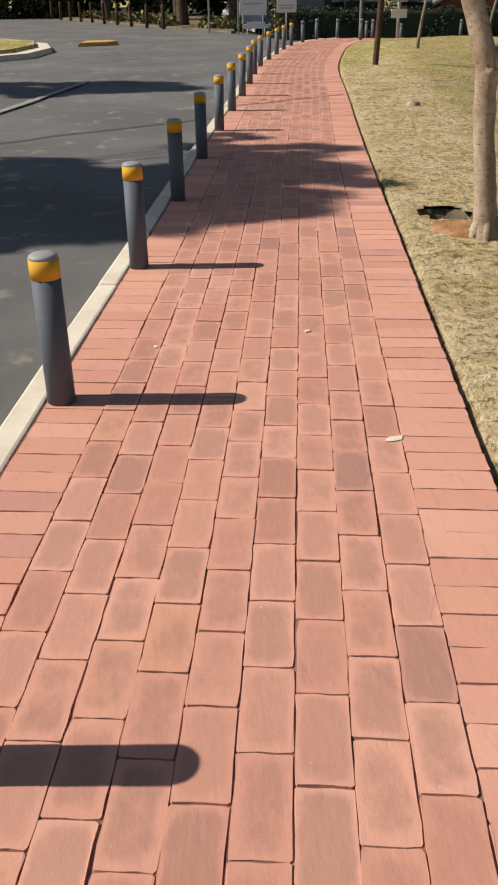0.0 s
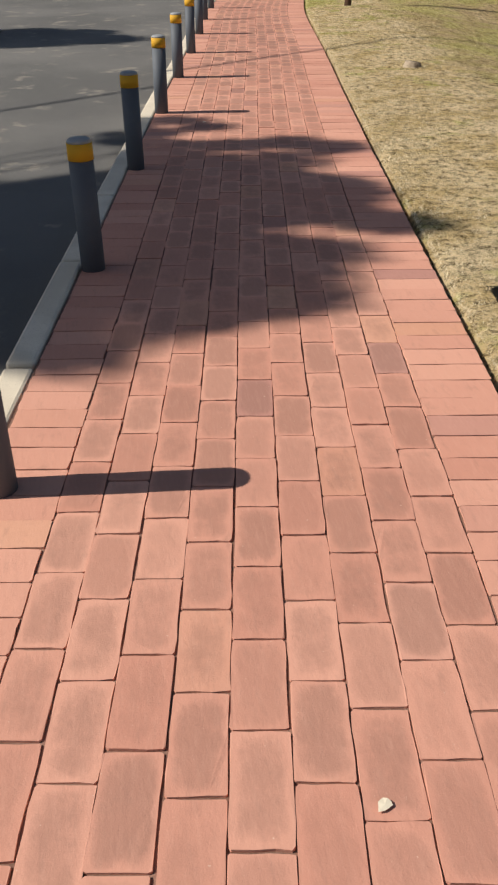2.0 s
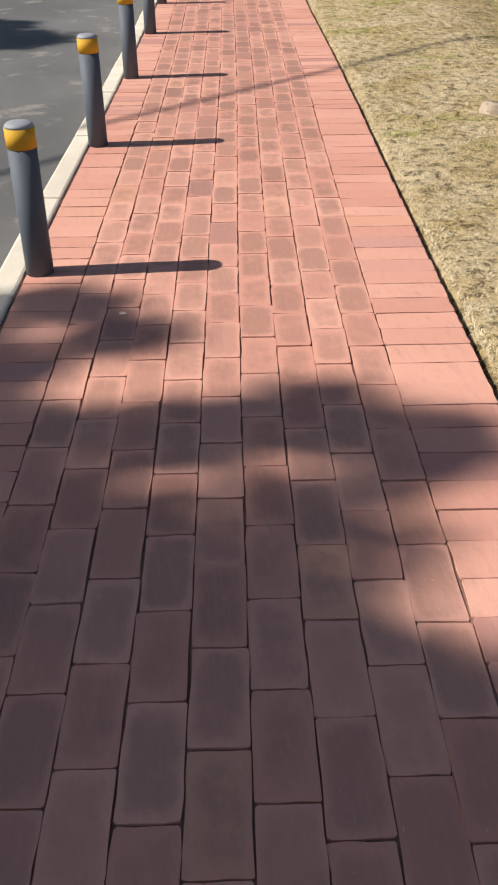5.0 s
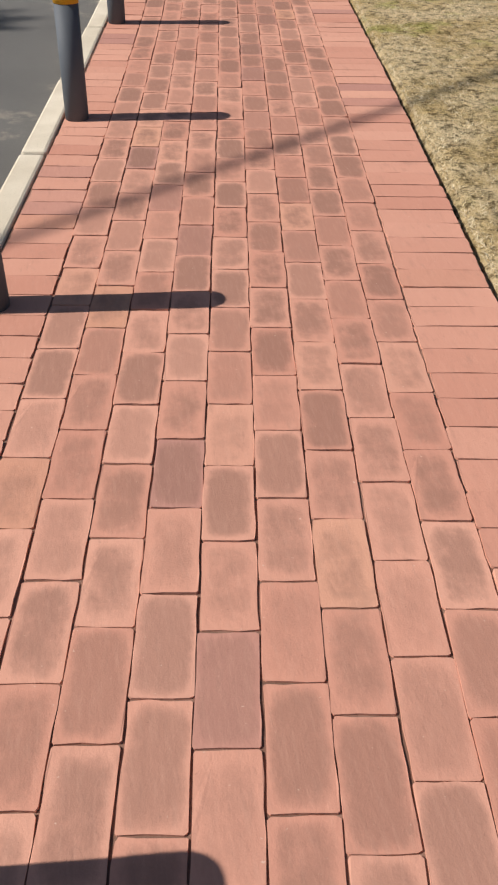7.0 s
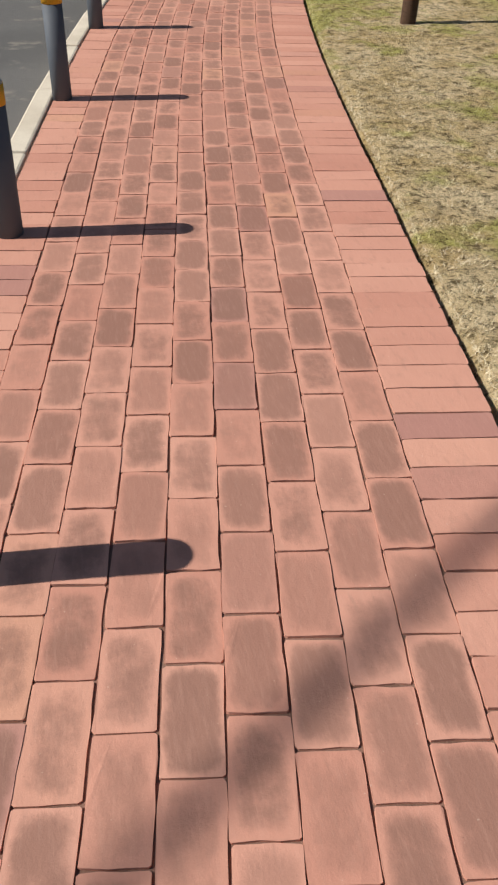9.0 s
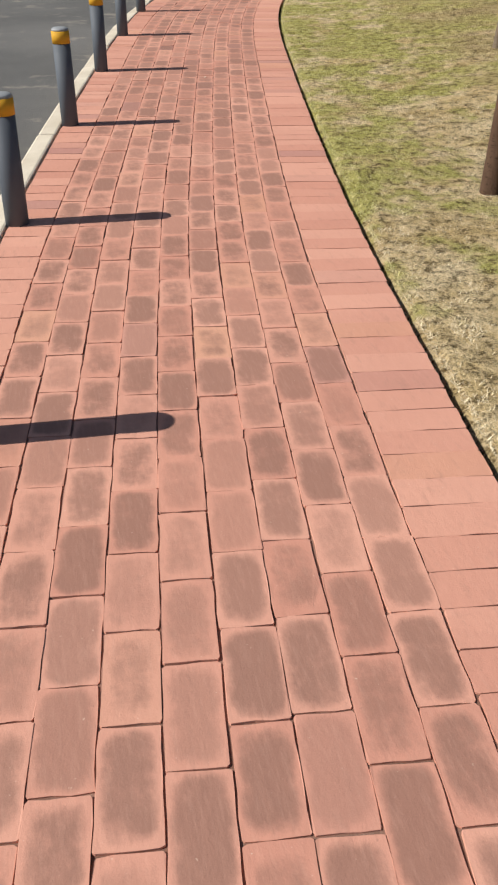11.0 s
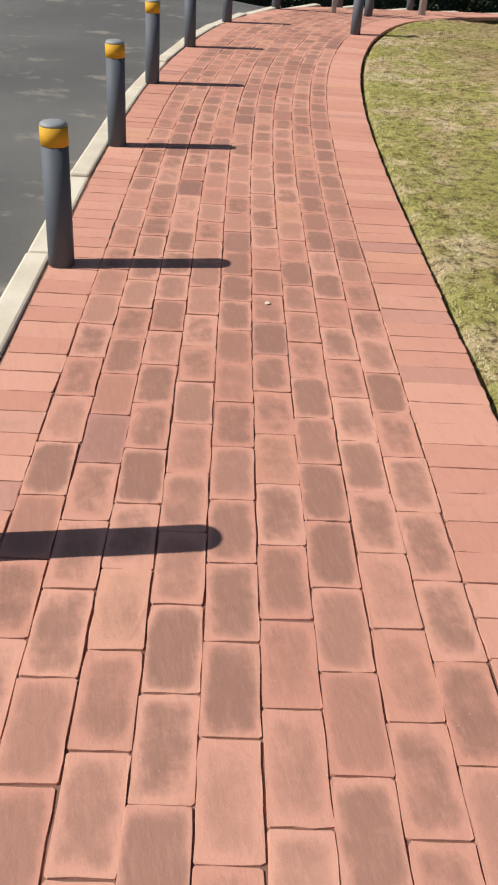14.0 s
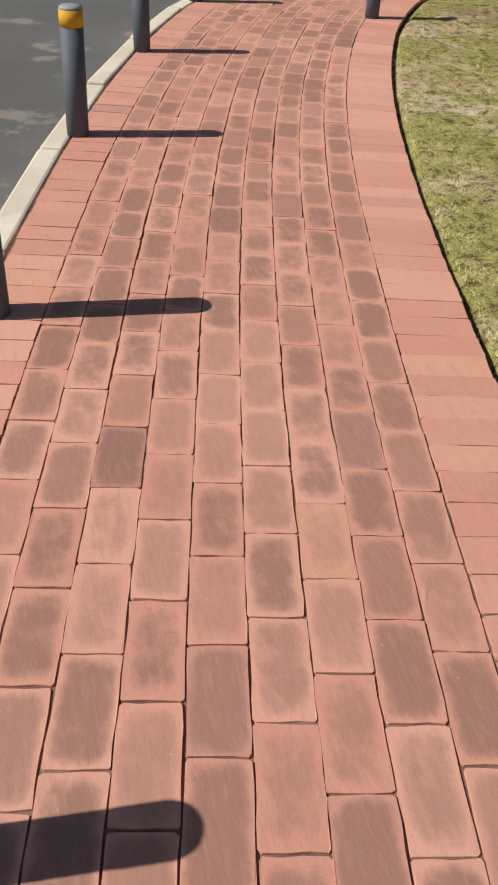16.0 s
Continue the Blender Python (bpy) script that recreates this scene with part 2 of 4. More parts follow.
M_CAR = Mat("white_car_paint", 0.3, spec=0.5).color((0.75, 0.76, 0.77)).m


# ---- geometry helpers ----
def mesh_of(name, verts, faces, mat):
    me = bpy.data.meshes.new(name)
    me.from_pydata([tuple(v) for v in verts], [], [tuple(f) for f in faces])
    me.materials.append(mat)
    return me


def part(name, bm, material, parent=None, label=""):
    me = bpy.data.meshes.new(name)
    bm.to_mesh(me)
    bm.free()
    me.materials.append(material)
    ob = new(name, me)
    if parent:
        ob.parent = parent
    if label:
        ob["label"] = label
    return ob


def smooth(ob):
    for p in ob.data.polygons:
        p.use_smooth = True
    return ob


def base_empty(name, x, y, z=0.0, rz=0.0):
    ob = new(name)
    ob.empty_display_size = 0.1
    ob.matrix_world = pose(x, y, z, 0, 0, rz)
    return ob


def box(bm, x0, x1, y0, y1, z0, z1, bevel=0.0):
    r = bmesh.ops.create_cube(bm, size=1)
    for v in r["verts"]:
        v.co = Vector((x0 + (v.co.x + 0.5) * (x1 - x0), y0 + (v.co.y + 0.5) * (y1 - y0), z0 + (v.co.z + 0.5) * (z1 - z0)))
    if bevel:
        ed = list({e for v in r["verts"] for e in v.link_edges})
        bmesh.ops.bevel(bm, geom=ed, offset=bevel, segments=2, affect="EDGES", profile=0.5)
    return bm


def lathe(bm, rings, n=24, cx=0.0, cy=0.0):
    """A turned shape from (radius, height) rings, closed at both ends."""
    loops = [[bm.verts.new((cx + r * math.cos(2 * math.pi * k / n), cy + r * math.sin(2 * math.pi * k / n), z)) for k in range(n)] for r, z in rings]
    for a, b in zip(loops, loops[1:]):
        for k in range(n):
            bm.faces.new((a[k], a[(k + 1) % n], b[(k + 1) % n], b[k]))
    bm.faces.new(loops[0][::-1])
    bm.faces.new(loops[-1])
    return bm


def tube(bm, pts, radii, n=10, wobble=0.0, seed=0):
    """A limb along points with its own radius at each."""
    rng = random.Random(seed)
    loops = []
    for i, p in enumerate(pts):
        p = Vector(p)
        d = (Vector(pts[min(i + 1, len(pts) - 1)]) - Vector(pts[max(i - 1, 0)])).normalized()
        a = d.cross(Vector((0, 1, 0)) if abs(d.y) < 0.9 else Vector((1, 0, 0))).normalized()
        b = d.cross(a)
        loops.append([bm.verts.new(p + (a * math.cos(2 * math.pi * k / n) + b * math.sin(2 * math.pi * k / n)) * radii[i] * (1 + rng.uniform(-wobble, wobble))) for k in range(n)])
    for u, v in zip(loops, loops[1:]):
        for k in range(n):
            bm.faces.new((u[k], u[(k + 1) % n], v[(k + 1) % n], v[k]))
    bm.faces.new(loops[0][::-1])
    bm.faces.new(loops[-1])
    return bm


# ---- the line of the kerb: everything on the path is placed by length s along it and offset u to its right ----
POSTS = [(-0.87, -0.45), (-0.665, 1.16), (-0.459, 2.765), (-0.250, 4.400), (-0.046, 5.981), (0.160, 7.615), (0.378, 9.245), (0.598, 10.861),
         (0.829, 12.449), (1.053, 14.179), (1.262, 15.869), (1.506, 17.543), (1.827, 19.175), (2.153, 20.853), (2.492, 22.500), (2.860, 24.084),
         (3.342, 25.542), (3.924, 26.971), (4.75, 28.35), (5.85, 29.45), (7.15, 30.30)]
ctrl = np.array([(-1.48, -5.25), (-1.28, -3.65), (-1.075, -2.05)] + POSTS + [(8.6, 30.9), (10.1, 31.25), (11.7, 31.4)])
ctrl[1:-1] = 0.25 * ctrl[:-2] + 0.5 * ctrl[1:-1] + 0.25 * ctrl[2:]
dense = []
for i in range(1, len(ctrl) - 2):
    p0, p1, p2, p3 = ctrl[i - 1:i + 3]
    for q in np.arange(0, 1, 0.05):
        dense.append(0.5 * (2 * p1 + (p2 - p0) * q + (2 * p0 - 5 * p1 + 4 * p2 - p3) * q * q + (3 * p1 - p0 - 3 * p2 + p3) * q ** 3))
dense = np.array(dense)
LEN = np.r_[0, np.cumsum(np.linalg.norm(np.diff(dense, axis=0), axis=1))]
TAN = np.gradient(dense, axis=0)
TAN /= np.linalg.norm(TAN, axis=1)[:, None]
S_END = float(LEN[-1])


def along(s, u=0.0):
    """The place at length s and offset u, and the heading there in degrees (0: +y, positive to the left)."""
    x, y = np.interp(s, LEN, dense[:, 0]), np.interp(s, LEN, dense[:, 1])
    tx, ty = np.interp(s, LEN, TAN[:, 0]), np.interp(s, LEN, TAN[:, 1])
    k = math.hypot(tx, ty)
    tx, ty = tx / k, ty / k
    return x + u * ty, y - u * tx, math.degrees(math.atan2(-tx, ty))


def where(x, y):
    """Length and offset of a place."""
    i = int(np.argmin((dense[:, 0] - x) ** 2 + (dense[:, 1] - y) ** 2))
    dx, dy = x - dense[i, 0], y - dense[i, 1]
    return float(LEN[i] + dx * TAN[i, 0] + dy * TAN[i, 1]), float(dx * TAN[i, 1] - dy * TAN[i, 0])


U_BRICK, ROWS = -0.052, 9


def u_edge(s):
    """Offset of the path's far edge, which widens slightly."""
    return 1.398 + 0.042 * min(1.0, max(0.0, (s - 5) / 20))



def step(x, a, b):
    q = min(1.0, max(0.0, (x - a) / (b - a)))
    return q * q * (3 - 2 * q)


def fall(x, y):
    """The land drops away past the bend."""
    return -1.15 * step(y, 26.5, 39) * step(x, 1.5, 7)


def lawn(x, y, u):
    """Height of the lawn: a flat shoulder, a shallow swale, then a bank."""
    sw = -0.5 * step(u, 2.2, 5.5) * (1 - step(y, 13, 21))
    hump = 0.10 * step(u, 1.6, 3.5) * step(y, 15, 20) * (1 - step(y, 24, 29))
    return sw + hump + 0.035 * noise.noise(Vector((x * 0.7, y * 0.7, 0))) * step(u, 1.5, 2.5) + fall(x, y)


PIT_X, PIT_Y, PIT_RX, PIT_RY = 1.66, 5.46, 0.18, 0.21


def in_pit(x, y, k=1.0):
    return ((x - PIT_X) / PIT_RX) ** 2 + ((y - PIT_Y) / PIT_RY) ** 2 < k * k


# ---- ground ----
def grid_mesh(name, xs, ys, zf, mat):
    verts = [(x, y, zf(x, y)) for y in ys for x in xs]
    n = len(xs)
    faces = [(j * n + i, j * n + i + 1, (j + 1) * n + i + 1, (j + 1) * n + i) for j in range(len(ys) - 1) for i in range(n - 1)]
    ob = new(name, mesh_of(name, verts, faces, mat))
    return smooth(ob)


def ground_z(x, y):
    if -7 < y < 36 and -12 < x < 25:
        s, u = where(x, y)
        if u < 1.6 or y > 27.5:
            return -0.30 + fall(x, y)
        if u < 9.2 and s < 33.5:
            return lawn(x, y, u) - 0.25
        return lawn(x, y, u) - 0.03
    return -0.16 + fall(x, y) - (0.14 if -14 < x < 40 and y < 75 else 0)


gx = [-1500, -400, -120, -60, -30, -20, -15] + list(np.arange(-12, 25.1, 0.5)) + [28, 33, 40, 60, 120, 400, 1500]
gy = [-1500, -400, -100, -40, -20, -10] + list(np.arange(-7, 40.1, 0.5)) + [44, 50, 60, 75, 76, 100, 150, 400, 2000]
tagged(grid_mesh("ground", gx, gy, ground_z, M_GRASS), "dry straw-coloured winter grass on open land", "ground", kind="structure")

# lawn beside the path
us = [1.43, 1.436, 1.446, 1.458, 1.485] + list(np.arange(1.54, 2.6, 0.06)) + list(np.arange(2.6, 9.3, 0.2))
ss = list(np.arange(0.0, 34.0, 0.06))
verts, faces = [], []
for s in ss:
    for u in us:
        wob = 0.012 * noise.noise(Vector((s * 3.1, 5, 0))) if u < 1.53 else 0
        x, y, _ = along(s, u - 1.428 + u_edge(s) + wob)
        rise = -0.045 if u < 1.45 else (-0.025 if u < 1.47 else 0.0)
        fine = 0.016 * noise.noise(Vector((x * 9, y * 9, 3))) if u > 1.5 else 0
        verts.append((x, y, lawn(x, y, u) + rise + fine))
n = len(us)
faces = [(j * n + i, j * n + i + 1, (j + 1) * n + i + 1, (j + 1) * n + i) for j in range(len(ss) - 1) for i in range(n - 1)]
faces = [f for f in faces if not in_pit(*(sum(verts[i][c] for i in f) / 4 for c in (0, 1)), 0.97)]
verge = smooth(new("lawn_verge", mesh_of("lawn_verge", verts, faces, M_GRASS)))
tagged(verge, "dry yellow lawn with green patches beside the brick path", "lawn", kind="structure")

# road: the main carriageway and the side street past the bend
ROAD_Z = -0.10
vs, fs = [], []
ru = [-0.12, -0.6, -1.2, -2.2, -3.5, -5.5, -8.0, -11.0]
rs = list(np.arange(0, S_END, 0.5))
for s in rs:
    for u in ru:
        x, y, a = along(s, u if u > -3 else max(u, -14))
        vs.append((x, y, ROAD_Z + fall(x, y) + 0.02 * noise.noise(Vector((x, y, 1))) * step(-u, 0.3, 2)))
n = len(ru)
fs = [(j * n + i, (j + 1) * n + i, (j + 1) * n + i + 1, j * n + i + 1) for j in range(len(rs) - 1) for i in range(n - 1)]
road = smooth(new("road", mesh_of("road", vs, fs, M_ASPHALT)))
tagged(road, "worn grey asphalt road with pale dusty patches", "road", kind="structure")
far_road = grid_mesh("road_far", list(np.arange(-16, 33, 1.0)), list(np.arange(25, 75, 1.0)),
                     lambda x, y: ROAD_Z - 0.035 + fall(x, y) - (0.6 if where(x, y)[1] > -0.4 and y < 32.5 else 0), M_ASPHALT)
tagged(far_road, "shaded grey asphalt side street", "road", kind="structure")

# pavement bed under the bricks
vs, fs = [], []
for j, s in enumerate(np.arange(0, S_END, 0.25)):
    for u in (U_BRICK - 0.005, u_edge(s) - 0.004):
        x, y, _ = along(s, u)
        vs.append((x, y, -0.0055 + fall(x, y)))
    if j:
        fs.append((2 * j - 2, 2 * j - 1, 2 * j + 1, 2 * j))
k = len(vs)
pavement = tagged(new("pavement", mesh_of("pavement", vs, fs, M_SAND)), "red clay brick footpath with sanded joints", "footpath", kind="structure")


# ---- bollards ----
def make_bollard(capped=True):
    e = base_empty("bollard", 0, 0)
    r = 0.049
    smooth(part("post", lathe(bmesh.new(), [(r, -0.05), (r, 0.445)], 28), M_GREY, e))
    smooth(part("yellow_band", lathe(bmesh.new(), [(r + 0.0012, 0.445), (r + 0.0012, 0.510)], 28), M_YELLOW if capped else M_GREY, e,
                "orange-yellow painted band" if capped else "grey painted band"))
    smooth(part("cap", lathe(bmesh.new(), [(r, 0.510), (r - 0.002, 0.518), (r - 0.010, 0.524), (0.02, 0.5275), (0.004, 0.528)], 28), M_CAP, e, "dusty rounded cap"))
    return tagged(e, "grey steel bollard with a yellow band, set in brick paving", "bollard", "bollards along the kerb")


bollard = make_bollard()
plain = make_bollard(False)
tagged(plain, "plain grey steel bollard at the bend of the path")
rng = random.Random(4)
for i, (x, y) in enumerate(POSTS):
    y += (0.03 if i < 4 else 0.05) if 1 <= i <= 8 else 0.055 if i == 12 else 0.0
    src = bollard if i < 16 else plain
    ex, ey = x, y
    m = pose(ex, ey, fall(ex, ey), rng.uniform(-0.7, 0.7), rng.uniform(-0.7, 0.7), rng.uniform(0, 360))
    if src is bollard and i == 0:
        bollard.matrix_world = m
    elif src is plain and i == 16:
        plain.matrix_world = m
    else:
        copy_thing(src, m)
copy_thing(plain, pose(5.10, 26.45, 0.0, 0.5, 0, 20))
for x, y in ((5.75, 28.0), (8.6, 28.6), (10.8, 28.9)):
    copy_thing(plain, pose(x, y, fall(x, y) - 0.02, 0.5, 0, 20))

# ---- trees ----
def leaf_cloud(name, centres, n, size, mat, parent, seed, droop=0.0):
    """Many small leaf blades round the given (x, y, z, radius) clumps."""
    g = np.random.default_rng(seed)
    c = np.array(centres)
    pick = g.integers(0, len(c), n)
    d = g.normal(size=(n, 3))
    d /= np.linalg.norm(d, axis=1)[:, None]
    p = c[pick, :3] + d * (c[pick, 3] * g.random(n) ** 0.45)[:, None] * np.array([1, 1, 0.75])
    a = g.normal(size=(n, 3)) + np.array([0, 0, -droop])
    a /= np.linalg.norm(a, axis=1)[:, None]
    b = np.cross(a, g.normal(size=(n, 3)))
    b /= np.linalg.norm(b, axis=1)[:, None]
    L = (size * g.uniform(0.6, 1.4, n))[:, None]
    w = L * (0.20 if droop else 0.32)
    v = np.stack([p, p + a * L * 0.5 + b * w, p + a * L, p + a * L * 0.5 - b * w], 1).reshape(-1, 3)
    f = np.arange(4 * n).reshape(n, 4)
    ob = new(name, mesh_of(name, v.tolist(), f.tolist(), mat))
    ob.parent = parent
    ob["kind"] = "stuff"
    return ob


def grow(name, x, y, z, height, spread, bark, leaves, n_leaves, leaf_size, seed, radius=0.2, droop=0.0, fork=0.35, clumps=26, flat=0.55, lean=(0, 0), keep=None):
    """A tree: a tapered trunk, forking limbs, and clumps of leaves at their ends."""
    g = random.Random(seed)
    e = base_empty(name, x, y, z)
    bm = bmesh.new()
    top = Vector((lean[0], lean[1], height * fork))
    tube(bm, [(0, 0, -0.15), (lean[0] * 0.1, 0, 0.15), (lean[0] * 0.4 + g.uniform(-.05, .05) * height * .2, lean[1] * 0.4, height * fork * 0.5), top],
         [radius * 1.35, radius * 1.05, radius * 0.9, radius * 0.75], 12, 0.08, seed)
    smooth(part("trunk", bm, bark, e))
    ends = []
    for k in range(6):
        ang = 2 * math.pi * (k + g.uniform(-0.3, 0.3)) / 6
        r = spread * g.uniform(0.45, 0.8)
        tip = top + Vector((math.cos(ang) * r, math.sin(ang) * r, height * (1 - fork) * g.uniform(0.5, 0.85)))
        mid = top.lerp(tip, 0.5) + Vector((g.uniform(-.1, .1), g.uniform(-.1, .1), 0.12)) * spread
        bm = bmesh.new()
        tube(bm, [top - Vector((0, 0, radius * 0.5)), top.lerp(mid, 0.5), mid, tip], [radius * 0.55, radius * 0.42, radius * 0.28, radius * 0.08], 8, 0.08, seed + k)
        for q in range(3):
            o = mid.lerp(tip, g.random())
            t2 = o + Vector((g.uniform(-1, 1), g.uniform(-1, 1), g.uniform(0.1, 0.8))) * spread * 0.35
            tube(bm, [o, o.lerp(t2, 0.5), t2], [radius * 0.16, radius * 0.1, radius * 0.03], 6)
            ends.append(t2)
        smooth(part("limb", bm, bark, e))
        ends += [tip, mid.lerp(tip, 0.6)]
    cl = []
    for k in range(clumps):
        o = g.choice(ends) + Vector((g.uniform(-1, 1), g.uniform(-1, 1), g.uniform(-0.6, 0.5))) * spread * 0.22
        cl.append((*o, spread * g.uniform(0.14, 0.30)))
    if droop:
        cl += [(c[0], c[1], c[2] - height * g.uniform(0.1, 0.45), c[3] * 0.6) for c in cl[::2]]
    leaf_cloud("crown", cl, n_leaves, leaf_size, leaves, e, seed, droop)
    return e


# forked pale tree at the path's edge
def forked_tree():
    e = base_empty("forked_tree", 1.70, 4.85)
    def knot(pts, radii, n, seed):
        """A limb with many rings, so that the bark swells and dents."""
        q = np.linspace(0, len(pts) - 1, len(pts) * 4)
        pp = [tuple(np.interp(q, range(len(pts)), [c[k] for c in pts])[i] for k in range(3)) for i in range(len(q))]
        rr = np.interp(q, range(len(radii)), radii)
        rr = [r * (1 + 0.10 * noise.noise(Vector((seed, i * 0.55, 0)))) for i, r in enumerate(rr)]
        return tube(bmesh.new(), pp, rr, n, 0.035, seed)
    smooth(part("trunk", knot([(0.02, 0.0, -0.15), (0.02, 0, 0.0), (0.01, 0, 0.10), (-0.01, 0, 0.28), (-0.05, 0, 0.53), (-0.07, 0, 0.76), (-0.075, 0, 0.90)],
                              [0.11, 0.088, 0.068, 0.060, 0.057, 0.060, 0.056], 18, 3), M_BARK, e))
    smooth(part("limb", knot([(-0.075, 0, 0.84), (-0.095, 0.0, 0.96), (-0.143, 0.01, 1.10), (-0.21, 0.02, 1.29), (-0.275, 0.03, 1.46), (-0.315, 0.04, 1.6), (-0.40, 0.1, 2.1), (-0.50, 0.2, 2.9), (-0.45, 0.3, 3.9)],
                             [0.050, 0.058, 0.056, 0.059, 0.054, 0.055, 0.05, 0.04, 0.02], 16, 5), M_BARK, e))
    smooth(part("limb", knot([(-0.06, 0, 0.82), (-0.02, 0, 0.93), (0.03, 0, 1.02), (0.055, 0, 1.2), (0.075, 0.01, 1.45), (0.16, 0.02, 1.9), (0.4, 0, 2.6), (0.7, 0, 3.6)],
                             [0.046, 0.048, 0.044, 0.042, 0.041, 0.038, 0.03, 0.015], 14, 7), M_BARK, e))
    bm = bmesh.new()
    for k in range(6):
        a = k * 1.05 + 0.3
        tube(bm, [(0.02 + 0.03 * math.cos(a), 0.03 * math.sin(a), 0.14), (0.02 + 0.068 * math.cos(a), 0.068 * math.sin(a), 0.04), (0.02 + 0.10 * math.cos(a), 0.10 * math.sin(a), -0.03)], [0.02, 0.028, 0.02], 8, 0.12, k)
    smooth(part("root_flare", bm, M_BARK, e))
    cl = [(0.8 + random.uniform(-.5, .5), random.uniform(-.5, .5), 3.9 + random.uniform(-.3, .5), 0.35) for _ in range(6)]
    cl += [(-0.4 + random.uniform(-.5, .5), 0.3 + random.uniform(-.5, .5), 4.2 + random.uniform(-.3, .5), 0.35) for _ in range(6)]
    leaf_cloud("crown", cl, 700, 0.07, M_LEAF_OLIVE, e, 12)
    return tagged(e, "pale-barked tree forking low, in a hollow of red soil", "tree")


forked_tree()

# trees across the road whose shade falls on the road and the path
def street_tree(x, y, cz, rx, ry, rz, n, seed, sprays=()):
    """A dense crown on a stout trunk; sprays are thin outer twigs (across, along, up, radius) that leave gaps of light."""
    e = base_empty("street_tree", x, y, -0.12)
    g = random.Random(seed)
    smooth(part("trunk", tube(bmesh.new(), [(0, 0, -0.2), (0.02, 0, 0.3), (0.1, 0.05, cz * 0.35), (0, 0, cz * 0.62)], [0.30, 0.22, 0.19, 0.15], 12, 0.07, seed), M_BARK_DARK, e))
    clumps = []
    while len(clumps) < 78:
        p = Vector((g.uniform(-1, 1), g.uniform(-1, 1), g.uniform(-1, 1)))
        if p.length < 1:
            clumps.append((p.x * rx, p.y * ry, cz + p.z * rz, g.uniform(0.20, 0.42)))
    root = Vector((0, 0, cz * 0.6))
    for c in clumps[:9]:
        tip = Vector(c[:3])
        smooth(part("limb", tube(bmesh.new(), [root, root.lerp(tip, 0.5) + Vector((0, 0, 0.2)), tip], [0.10, 0.06, 0.02], 8, 0.08, seed), M_BARK_DARK, e))
    for c in sprays:
        tip = Vector((c[0], c[1], cz + c[2]))
        smooth(part("twig", tube(bmesh.new(), [root + Vector((0, 0, 1)), (root + tip) / 2 + Vector((0, 0, 0.5)), tip], [0.03, 0.018, 0.006], 6, 0.05, seed), M_BARK_DARK, e))
    leaf_cloud("crown", clumps, n, 0.18, M_LEAF, e, seed)
    if sprays:
        leaf_cloud("spray", [(c[0], c[1], cz + c[2], c[3] * 1.05) for c in sprays], 300 * len(sprays), 0.10, M_LEAF, e, seed + 1)
    return tagged(e, "leafy dark green street tree across the road", "tree", "street trees")


# where the outer twigs' shade falls beyond the crown's own, across and along
SPRAYS = [(g1 - 1.17 * up, g2 + 0.067 * up, up, r) for g1, g2, up, r in (
    (2.10, 1.35, 0.6, 0.17), (2.35, 1.15, 0.9, 0.15), (1.95, 0.85, 0.3, 0.24), (2.05, 0.35, 0.0, 0.18), (2.20, -0.30, 0.5, 0.20), (2.35, -0.45, 0.8, 0.13),
    (1.85, -0.75, 0.2, 0.20), (1.65, -1.25, -0.2, 0.19), (1.25, -1.35, 0.1, 0.20), (0.85, -1.60, -0.3, 0.20), (1.45, 2.15, 0.3, 0.12),
    (1.60, 1.90, 0.6, 0.10), (1.20, 1.75, 0.2, 0.20), (0.95, 2.10, -0.1, 0.22), (1.30, 1.35, 0.0, 0.22), (1.75, 1.30, 0.1, 0.15))]
street_tree(-10.40, 7.40, 8.2, 1.50, 1.48, 1.30, 44000, 21, SPRAYS)
street_tree(-12.0, 15.6, 8.2, 1.6, 1.2, 1.7, 20000, 33)

# woods past the end of the road
for i, (x, y, h, sp, seed, leaf, dr) in enumerate([
        (-11.5, 70, 12, 6.5, 41, M_LEAF, 1.2), (-7.4, 60, 9.5, 4.6, 42, M_LEAF_LIGHT, 0.6), (-3.6, 50, 9, 4.6, 43, M_LEAF, 1.6), (0.2, 42, 7.5, 3.4, 44, M_LEAF, 2.0),
        (2.4, 40.5, 8.2, 3.2, 45, M_LEAF, 2.0), (10.6, 52, 9, 4.4, 47, M_LEAF, 0.6), (14.6, 54, 9.0, 4.6, 48, M_LEAF_OLIVE, 0.4),
        (-18, 76, 13, 7, 49, M_LEAF, 1.0), (-5, 66, 12, 6, 50, M_LEAF, 0.8), (0, 56, 11, 5, 51, M_LEAF, 0.8)]):
    t = grow("background_tree", x, y, fall(x, y) - 0.1, h, sp, M_BARK_DARK, leaf, 26000, 0.15, seed, 0.26, dr, fork=0.3, clumps=60)
    tagged(t, "dark weeping tree with drooping foliage by the road" if dr > 0.9 else "broad leafy tree behind the hedge", "tree", "trees past the road")
t = grow("background_tree", 6.4, 41.2, -1.2, 8.6, 3.2, M_BARK_DARK, M_LEAF, 20000, 0.12, 46, 0.17, 1.4, fork=0.42, clumps=36)
tagged(t, "dark tree with a forked trunk before the tiled roof", "tree", "trees past the road")
